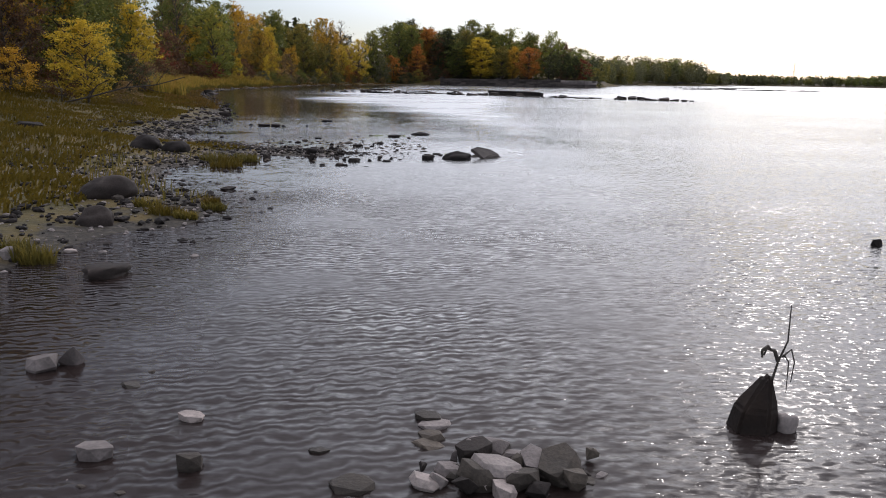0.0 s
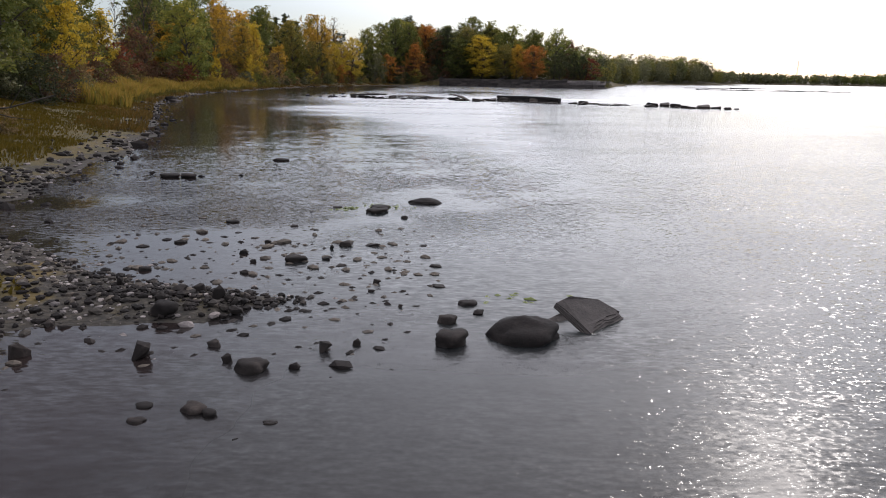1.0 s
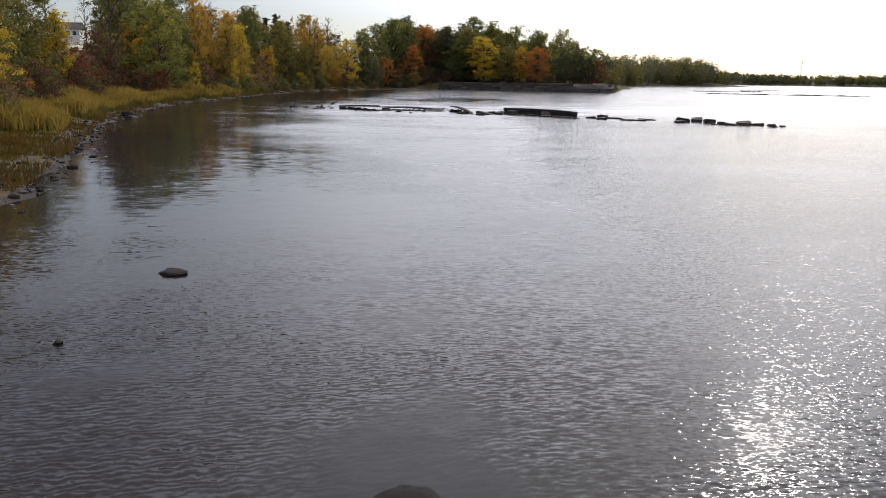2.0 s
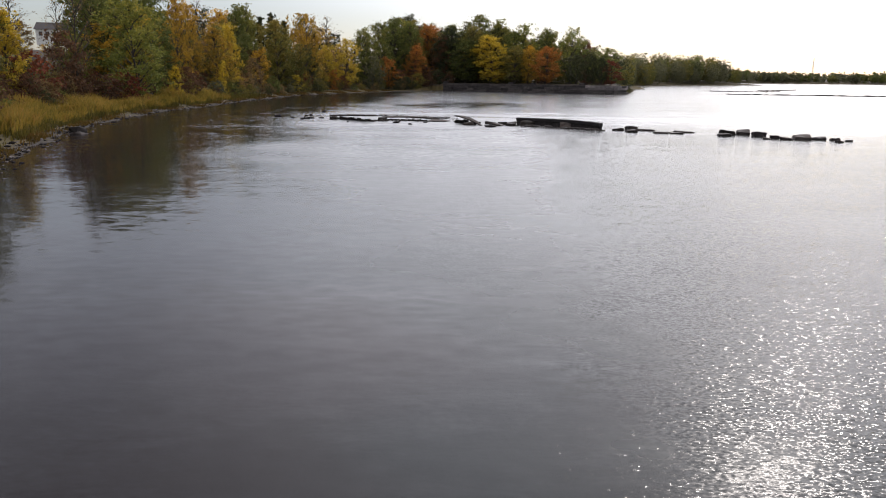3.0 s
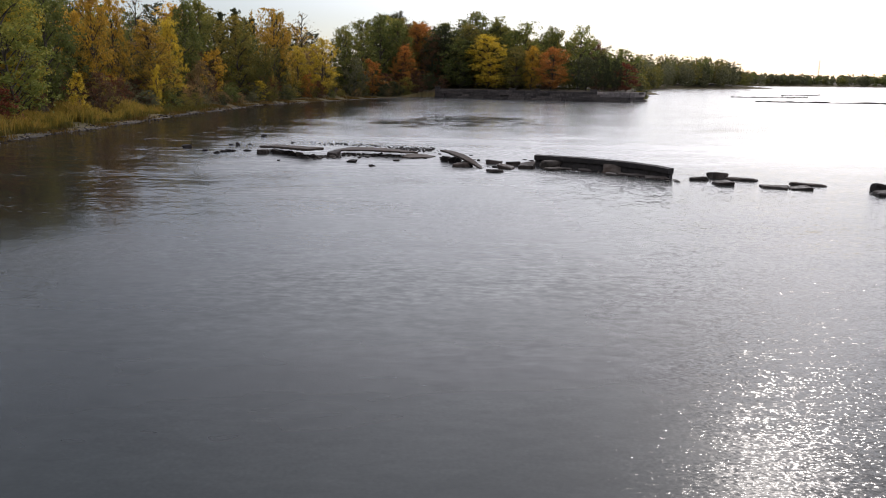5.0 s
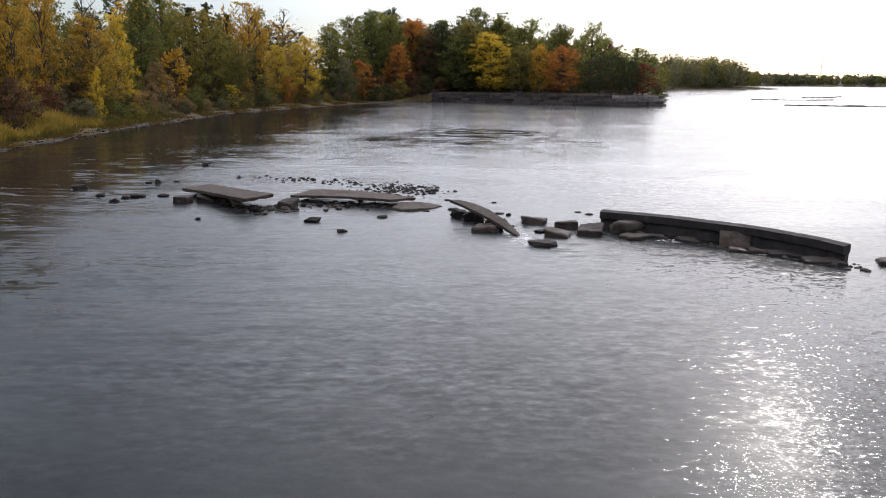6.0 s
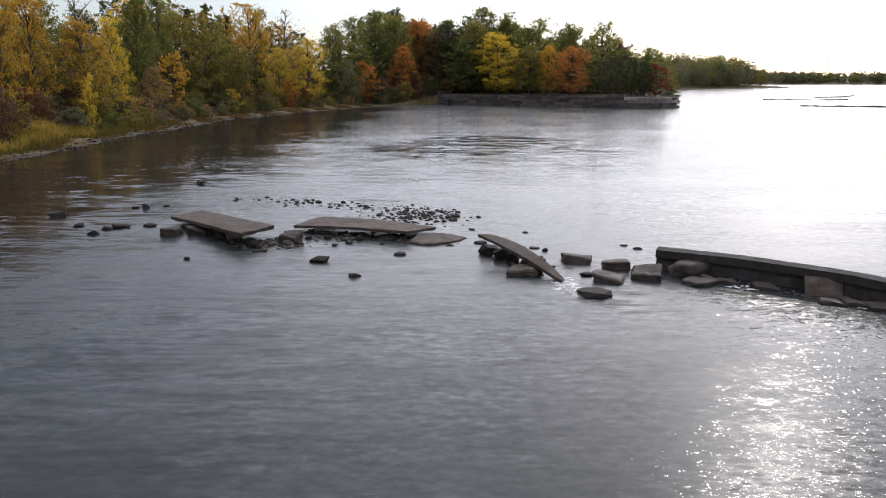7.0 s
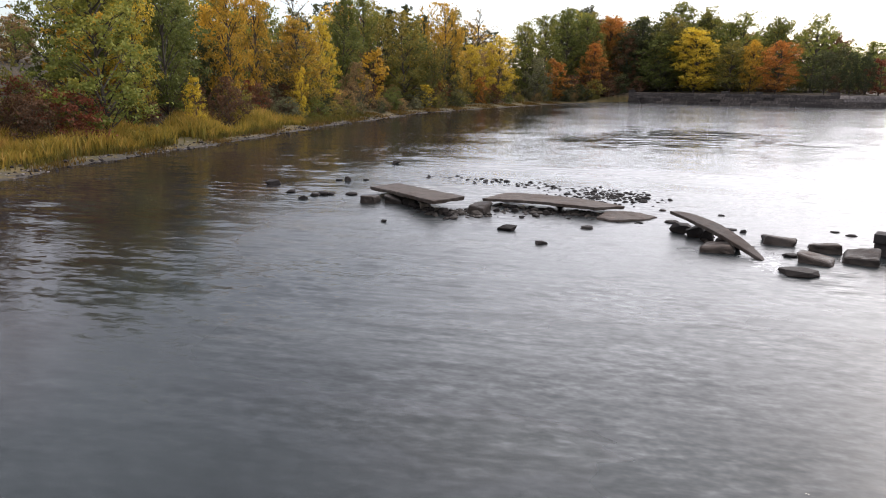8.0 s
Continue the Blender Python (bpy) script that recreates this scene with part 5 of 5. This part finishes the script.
plant("bare", "none", -72.8, 180.3, 12.9, 4.2)
plant("shrub", "olive", -57.4, 152.6, 8.2, 7.5)
plant("bare", "none", -64.5, 169.1, 16.8, 2.5)
plant("shrub", "olive", 58.5, 295.0, 3.2, 4.5)
plant("shrub", "pine", 60.5, 303.0, 4.0, 5.0)
plant("shrub", "olive", 63.0, 312.0, 5.0, 6.0)
plant("broad", "green", -60.5, 167.5, 17.0, 8.0)
plant("broad", "olive", -67.0, 181.0, 16.0, 8.0)
plant("wood", "tan", -80.5, 181.5, 6.0, 6.0)
plant("shrub", "russet", -26.5, 50.5, 2.2, 2.6)
plant("shrub", "tan", -22.6, 52.0, 1.7, 2.2)
plant("shrub", "amber", -28.5, 48.0, 2.6, 3.0)
plant("small", "crimson", 52.6, 289.5, 8.0, 6.2)
plant("broad", "lime", 53.0, 300.0, 12.0, 12.0)

# the wood behind the front trees
fill = random.Random(77)
OUTLINE = BANK + PIER[1:] + BACK
for d, step, low, high in ((14, 6.5, 8, 12), (22, 7.5, 11, 15), (32, 8.5, 12, 16), (45, 10, 13, 17)):
    at = 20.0
    while at < 300:
        at += step * fill.uniform(0.7, 1.3)
        edge = np.interp(at, [q[1] for q in BANK[13:36]], [q[0] for q in BANK[13:36]])
        x, y = edge - d * fill.uniform(0.9, 1.15), at + fill.uniform(-2, 2) + d * 0.35
        if 128 < y < 205 and x < -66:
            continue
        inside = float(inland(x, y, OUTLINE))
        if inside < 9:
            continue
        tall = fill.uniform(low, high) * (1.2 if y < 175 else 0.86 if y < 262 else 0.98)
        colour = fill.choice(["green", "green", "green", "olive", "olive", "pine", "pine", "amber", "lime", "russet", "tan"])
        if y < 62 and d < 20:
            continue
        if y > 95 and -0.66 < (x + 0.85) / (y - 43.4) < -0.49:
            tall *= 0.38  # the open brow of the hill below the house
        if 138 < y < 228 and abs(x + 57 + (y - 150) * 0.57) < 6.5:
            tall *= 0.33
        plant("broad" if y < 110 and d < 30 else "wood", colour, x, y, tall, tall * fill.uniform(0.5, 0.7))
for n in range(60):
    x = -24 + n * 1.4 + fill.uniform(-1, 1)
    y = 324 + fill.uniform(0, 34) - max(0, x) * 0.32
    if inland(x, y, OUTLINE) > 12:
        tall = fill.uniform(14, 20) - max(0, x - 20) * 0.15
        plant("wood", fill.choice(["green", "pine", "pine", "olive", "russet", "green", "lime"]), x, y, tall, tall * 0.6)
for n in range(26):
    x = -6 + n * 2.4 + fill.uniform(-0.8, 0.8)
    y = 322 - 0.42 * (x + 3) + fill.uniform(0, 5)
    if inland(x, y, OUTLINE) > 9:
        tall = fill.uniform(2.5, 5)
        plant("shrub", fill.choice(["pine", "olive", "russet", "green"]), x, y, tall, tall * 1.3)

for x, y, tall in ((-85, 184, 5), (-91, 192, 5), (-97, 199, 5), (-104, 208, 6), (-92, 184, 5), (-100, 194, 6), (-108, 202, 6)):
    plant("wood", fill.choice(["green", "olive", "tan", "lime"]), x, y, tall, tall * 0.6)

# undergrowth along the edge of the wood
at = 66.0
while at < 312:
    at += fill.uniform(1.6, 3.4)
    edge = np.interp(at, [q[1] for q in BANK[13:]], [q[0] for q in BANK[13:]])
    d = fill.uniform(9.5, 15)
    x, y = edge - d, at + d * 0.3
    if inland(x, y, OUTLINE) > 7.5 and x < -6:
        tall = fill.uniform(2.2, 5.0)
        plant("shrub", fill.choice(["russet", "russet", "crimson", "tan", "olive", "green", "pine", "russet", "grey"]), x, y, tall, tall * fill.uniform(0.9, 1.3))

at = 192.0
while at < 300:
    at += fill.uniform(1.3, 2.6)
    edge = np.interp(at, [q[1] for q in BANK[13:]], [q[0] for q in BANK[13:]])
    d = fill.uniform(4.0, 8.5)
    x, y = edge - d, at + d * 0.2
    if inland(x, y, OUTLINE) > 3.0:
        tall = fill.uniform(1.6, 4.2) * min(1.0, d / 6)
        plant("shrub", fill.choice(["pine", "pine", "russet", "green", "grey", "olive", "tan"]), x, y, tall, tall * fill.uniform(0.9, 1.3))

for x, y, tall in ((-19, 296.5, 4.5), (-15.5, 300, 4), (-12, 304, 5), (-8.5, 307.5, 4), (-5, 311, 5), (-1, 311, 4), (-10, 311, 7), (-14, 307, 6), (-18, 302, 6)):
    plant("shrub", fill.choice(["pine", "olive", "russet"]), x, y, tall, tall * 1.2)


def far_wood(name, places, label, shades, leaves, size):
    """Far trees, told apart only by their tops."""
    rnd = np.random.default_rng(4)
    verts, faces, per = [], [], []
    for x, y, tall, colour in places:
        z = float(height(x, y))
        pts = rnd.normal(size=(leaves, 3))
        pts *= (rnd.random(leaves) ** 0.4 / np.linalg.norm(pts, axis=1))[:, None] * (0.33 * tall, 0.33 * tall, 0.5 * tall)
        pts += (x, y, z + tall * 0.52)
        keep = (pts[:, 2] > z) & (pts[:, 2] < z + tall)
        v, f = leaf_cards(pts[keep], tall * size, rnd)
        faces += [[i + len(verts) for i in q] for q in f]
        verts += v
        per += [colour] * len(f)
    me = mesh_of(name, verts, faces, [LEAVES[s] for s in shades])
    me.polygons.foreach_set("material_index", per)
    tagged(new(name, me), label, "woods", kind="stuff")


places = []
line = [(68, 318), (98, 440), (130, 512), (182, 566), (230, 597)]
for n in range(240):
    k = fill.uniform(0.1, 3.999)
    a, b = line[int(k)], line[int(k) + 1]
    f = k - int(k)
    back = fill.uniform(4, 45)
    x, y = a[0] + (b[0] - a[0]) * f - back * 0.55, a[1] + (b[1] - a[1]) * f + back
    places.append((x, y, fill.uniform(9, 18) * float(np.interp(k, [0, 1, 2, 3, 3.7, 4], [0.66, 0.80, 1.05, 1.2, 1.12, 0.8])), fill.choice((0, 1, 2, 2, 4, 4))))
far_wood("far_woods", places, "green and olive woods on the far bank", ("green", "pine", "olive", "lime", "grey"), 420, 0.060)
places = []
for n in range(1500):
    x = 205 + 1100 * fill.random() ** 1.5
    y = np.interp(x, [q[0] for q in FAR[:4]], [q[1] for q in FAR[:4]]) + fill.uniform(4, 60)
    places.append((x, y, fill.uniform(8, 14) * (1 + 0.25 * math.sin(x * 0.012)), fill.choice((0, 1, 1, 1, 2))))
far_wood("distant_shore_woods", places, "hazy dark woods on the distant shore", ("green", "grey", "olive"), 46, 0.19)

# ---- low reefs in the far water ----
def reef(points, seed):
    rnd = random.Random(seed)
    verts, faces = [], []
    total = 40
    for i in range(total):
        k = i / (total - 1) * (len(points) - 1)
        a, b = points[min(int(k), len(points) - 2)], points[min(int(k), len(points) - 2) + 1]
        f = k - min(int(k), len(points) - 2)
        x, y = a[0] + (b[0] - a[0]) * f, a[1] + (b[1] - a[1]) * f
        w, h = rnd.uniform(0.8, 2.2), rnd.uniform(0.1, 0.45)
        verts += [(x, y - w, -0.2), (x, y - w * 0.4, h), (x, y + w * 0.5, h * 0.8), (x, y + w, -0.2)]
        if i:
            q = 4 * i
            faces += [(q - 4 + j, q + j, q + j + 1, q - 3 + j) for j in range(3)]
    tagged(new("rock_reef", mesh_of("rock_reef", verts, faces, [STONE])), "long low dark rock reef in the far water", "reef")


reef([(108, 352), (128, 350), (138, 355)], 1)
reef([(140, 380), (152, 385), (168, 405)], 2)
reef([(96, 301), (118, 296), (150, 292)], 3)

# ---- grass, pebbles and rubble ----


def grass(name, count, band, along, tall, mat, label, seed, thin=-0.6, broad=1.0):
    rnd = np.random.default_rng(seed)
    y = rnd.uniform(*along, count)
    ys, xs = [q[1] for q in BANK[2:36]], [q[0] for q in BANK[2:36]]
    x = np.interp(y, ys, xs) - rnd.uniform(*band, count)
    clump = np.sin(x * 0.9 + 2 * np.sin(y * 0.31)) + np.sin(y * 0.53 + x * 0.3) + rnd.normal(0, 0.6, count)
    inside = inland(x, y, OUTLINE)
    keep = (clump > thin) & (inside > band[0] * 0.7) & (inside < band[1])
    x, y = x[keep], y[keep]
    z = height(x, y)
    n = len(x)
    h = tall * rnd.uniform(0.45, 1.1, n) * (1 + 0.3 * np.sin(x * 0.6 + y * 0.4) + 0.2 * np.sin(y * 1.1 - x * 0.7))
    a = rnd.uniform(0, 6.28, n)
    w = rnd.uniform(0.035, 0.085, n) * (0.6 + 0.4 * tall) * broad
    bend = rnd.normal(0, 0.28, (n, 2)) * h[:, None] + (0.1, -0.05)
    left = np.stack([x - w * np.cos(a), y - w * np.sin(a), z - 0.05], 1)
    right = np.stack([x + w * np.cos(a), y + w * np.sin(a), z - 0.05], 1)
    mid_l = np.stack([x - 0.7 * w * np.cos(a) + bend[:, 0] * 0.3, y - 0.7 * w * np.sin(a) + bend[:, 1] * 0.3, z + h * 0.6], 1)
    mid_r = np.stack([x + 0.7 * w * np.cos(a) + bend[:, 0] * 0.3, y + 0.7 * w * np.sin(a) + bend[:, 1] * 0.3, z + h * 0.6], 1)
    tip = np.stack([x + bend[:, 0], y + bend[:, 1], z + h], 1)
    verts = np.stack([left, right, mid_r, mid_l, tip], 1).reshape(-1, 3).tolist()
    faces = []
    for i in range(0, 5 * n, 5):
        faces += [(i, i + 1, i + 2, i + 3), (i + 3, i + 2, i + 4)]
    tagged(new(name, mesh_of(name, verts, faces, [mat])), label, "grass", kind="stuff")


grass("tall_grass", 58000, (2.6, 10), (84, 194), 1.5, GRASS, "tall dry ochre grass along the bank", 1, -0.2)
grass("bank_grass", 34000, (0.35, 5), (60, 290), 0.35, BROWN_GRASS, "short brown grass at the water's edge", 5, 0.0)
grass("green_grass", 26000, (1.8, 8), (95, 215), 0.7, GREEN_GRASS, "low green and yellow grass by the beach", 2)
grass("meadow_grass", 110000, (2.4, 22), (12, 95), 0.16, MEADOW_GRASS, "short olive and brown meadow grass behind the shore", 3, -1.6, 0.8)
grass("shore_grass", 800, (0.3, 2.2), (12, 26), 0.35, GREEN_GRASS, "green tufts among the shore stones", 4, -0.2, 0.4)


def tuft(x, y, wide, tall, count, mat, label, seed):
    """A clump of thin bent grass blades on the stony shore."""
    rnd = np.random.default_rng(seed)
    verts, faces = [], []
    for i in range(count):
        a, d = rnd.uniform(0, 6.28), wide * 0.5 * math.sqrt(rnd.random())
        px, py = x + 1.5 * d * math.cos(a), y + 0.7 * d * math.sin(a)
        h, w, t = tall * rnd.uniform(0.4, 1.1), rnd.uniform(0.006, 0.016), rnd.uniform(0, 3.14)
        z = max(float(height(px, py)), -0.02) - 0.02
        bx, by = rnd.normal(0, 0.25, 2) * h + (0.25 * d * math.cos(a), 0.25 * d * math.sin(a))
        c, s = w * math.cos(t), w * math.sin(t)
        k = len(verts)
        verts += [(px - c, py - s, z), (px + c, py + s, z), (px + c * 0.8 + bx * 0.35, py + s * 0.8 + by * 0.35, z + h * 0.6),
                  (px - c * 0.8 + bx * 0.35, py - s * 0.8 + by * 0.35, z + h * 0.6), (px + bx, py + by, z + h)]
        faces += [(k, k + 1, k + 2, k + 3), (k + 3, k + 2, k + 4)]
    tagged(new("grass_tuft", mesh_of("grass_tuft", verts, faces, [mat])), label, "grass", "grass tufts on the shore")


for n, (x, y, wide, tall) in enumerate(((-5.8, 14.7, 0.5, 0.24), (-5.3, 14.5, 0.35, 0.20), (-5.1, 15.7, 0.35, 0.22), (-5.3, 16.2, 0.28, 0.26), (-6.4, 10.9, 0.45, 0.35), (-6.9, 11.3, 0.4, 0.28),
                                       (-7.1, 23.3, 0.7, 0.32), (-6.8, 24.9, 0.5, 0.28), (-7.8, 24.5, 0.7, 0.36), (-7.3, 24.3, 0.5, 0.32), (-7.1, 25.6, 0.5, 0.28), (-6.4, 15.3, 0.4, 0.22))):
    tuft(x, y, wide, tall, 260, GREEN_GRASS if n % 3 else MEADOW_GRASS, "low clump of olive green grass among shore stones" if n % 3 else "low clump of dry ochre grass among shore stones", 60 + n)


def scatter(name, label, places, sizes, mat, seed):
    """Many small stones as one mesh of loose, many-sided pebbles."""
    rnd = np.random.default_rng(seed)
    base = []
    for q in range(6):
        bm = bmesh.new()
        bmesh.ops.create_icosphere(bm, subdivisions=1, radius=0.5)
        for v in bm.verts:
            v.co *= 1 + 0.5 * noise.noise(v.co * 2.2 + Vector((q * 9.1, 0, 0)))
        bm.verts.index_update()
        base.append((np.array([v.co[:] for v in bm.verts]), [[v.index for v in f.verts] for f in bm.faces]))
        bm.free()
    verts, faces = [], []
    for (x, y), s in zip(places, sizes):
        bv, bf = base[rnd.integers(6)]
        a = rnd.uniform(0, 6.28)
        c, sn = math.cos(a), math.sin(a)
        p = bv * (s * rnd.uniform(0.9, 1.4), s * rnd.uniform(0.7, 1.0), s * rnd.uniform(0.45, 0.8))
        p = np.stack([p[:, 0] * c - p[:, 1] * sn + x, p[:, 0] * sn + p[:, 1] * c + y, p[:, 2] + max(float(height(x, y)), -0.04) + s * 0.12], 1)
        n = len(verts)
        verts += p.tolist()
        faces += [[i + n for i in f] for f in bf]
    tagged(new(name, mesh_of(name, verts, faces, [mat])), label, "stones", kind="stuff")


def on_shore(count, along, band, seed):
    rnd = np.random.default_rng(seed)
    y = rnd.uniform(*along, count)
    x = np.interp(y, [q[1] for q in BANK[2:36]], [q[0] for q in BANK[2:36]]) + rnd.normal(band[0], band[1], count)
    return np.stack([x, y], 1), rnd


spots, rnd = on_shore(4600, (10, 44), (-1.6, 1.9), 1)
scatter("shore_pebbles", "dark grey pebbles strewn along the gravel shore", spots[::2], np.abs(rnd.normal(0.06, 0.07, 2300)) + 0.03, STONE, 1)
scatter("brown_pebbles", "brownish grey pebbles among the shore stones", spots[1::2], np.abs(rnd.normal(0.03, 0.045, 2300)) + 0.02, PALE_STONE, 2)
spots, rnd = on_shore(1500, (15, 34), (-0.7, 1.1), 12)
scatter("shore_rubble", "mixed grey and brown stones piled along the near shore", spots[::2], np.abs(rnd.normal(0.03, 0.065, 750)) + 0.04, MID_STONE, 12)
scatter("pale_rubble", "pale stones strewn over the near shore", spots[1::2], np.abs(rnd.normal(0.02, 0.04, 750)) + 0.025, PALE_STONE, 13)
spots, rnd = on_shore(2800, (36, 250), (-0.9, 1.1), 3)
scatter("bank_stones", "grey stones along the water's edge", spots[::2], np.abs(rnd.normal(0.08, 0.15, 1400)) + 0.05, STONE, 3)
scatter("pale_bank_stones", "pale stones along the water's edge", spots[1::2], np.abs(rnd.normal(0.06, 0.08, 1400)) + 0.04, PALE_STONE, 4)
rnd = np.random.default_rng(8)
x = np.concatenate([rnd.uniform(-8.5, -1.2, 420), rnd.normal(-5.2, 1.4, 320)])
y = np.concatenate([rnd.uniform(25.5, 33.5, 420), rnd.normal(28.3, 0.35, 320)]) - 0.12 * (x + 5)
scatter("inlet_stones", "grey and brown stones scattered in the shallow inlet", np.stack([rnd.uniform(-8.5, -0.8, 520), rnd.normal(31.0, 1.9, 520)], 1), np.abs(rnd.normal(0.04, 0.07, 520)) + 0.04, MID_STONE, 15)
scatter("spit_gravel", "small dark stones of the gravel spit", np.stack([x, y], 1), np.abs(rnd.normal(0.05, 0.05, 740)) + 0.04, STONE, 5)
fan = rnd.random(520) ** 0.6
x = np.concatenate([-16.3 + 15.5 * fan, rnd.normal(-3.2, 1.5, 420), rnd.normal(-10.6, 0.9, 60), rnd.normal(-5.6, 1.7, 70), rnd.uniform(9, 16, 120), rnd.uniform(-15.5, -9.5, 160), rnd.uniform(-9.5, -1.0, 160)])
y = np.concatenate([149.2 - 5.4 * fan + rnd.normal(0, 0.75, 520), rnd.normal(142.6, 1.0, 420), rnd.normal(135.9, 0.5, 60), rnd.normal(137.0, 0.35, 70), np.zeros(120), np.zeros(320)])
y[1070:1190] = np.interp(x[1070:1190], [7.5, 10.1, 13.4, 15.8], [130.6, 129.1, 126.7, 124.0]) + rnd.normal(0, 0.3, 120)
y[1190:] = np.interp(x[1190:], [-16, -11, -9.5, -3.5, -0.7], [140.2, 135.3, 138.2, 136.6, 136.0]) + rnd.normal(0.2, 0.5, 320)
sizes = np.abs(rnd.normal(0.07, 0.10, len(x))) + 0.06
scatter("weir_rubble", "dark rubble of the broken weir", np.stack([x, y], 1), sizes, STONE, 6)
rnd = np.random.default_rng(31)
x = np.concatenate([rnd.normal(-3.5, 0.22, 40), rnd.normal(-2.4, 0.4, 80), rnd.normal(0.6, 0.5, 30)])
y = np.concatenate([rnd.normal(36.9, 0.15, 40), rnd.normal(37.3, 0.2, 80), rnd.normal(28.6, 0.25, 30)])
scatter("green_algae", "yellow-green algae on stones awash in the river", np.stack([x, y], 1), np.abs(rnd.normal(0.07, 0.04, 150)) + 0.04, ALGAE, 7)
rnd = np.random.default_rng(44)
x = np.concatenate([rnd.normal(-10.6, 0.9, 150), rnd.normal(-6.5, 1.9, 110), rnd.uniform(1.0, 3.0, 30), rnd.uniform(8.5, 16.5, 110)])
y = np.concatenate([rnd.normal(135.6, 0.5, 150), rnd.normal(136.9, 0.45, 110), rnd.normal(132.0, 0.8, 30), np.zeros(110)])
y[290:] = np.interp(x[290:], [7.5, 10.1, 13.4, 15.8], [130.7, 129.2, 126.8, 124.1]) + rnd.normal(-0.1, 0.4, 110)
scatter("slab_rubble", "brown and grey rubble fallen under the weir slabs", np.stack([x, y], 1), np.abs(rnd.normal(0.12, 0.14, 400)) + 0.07, MID_STONE, 16)
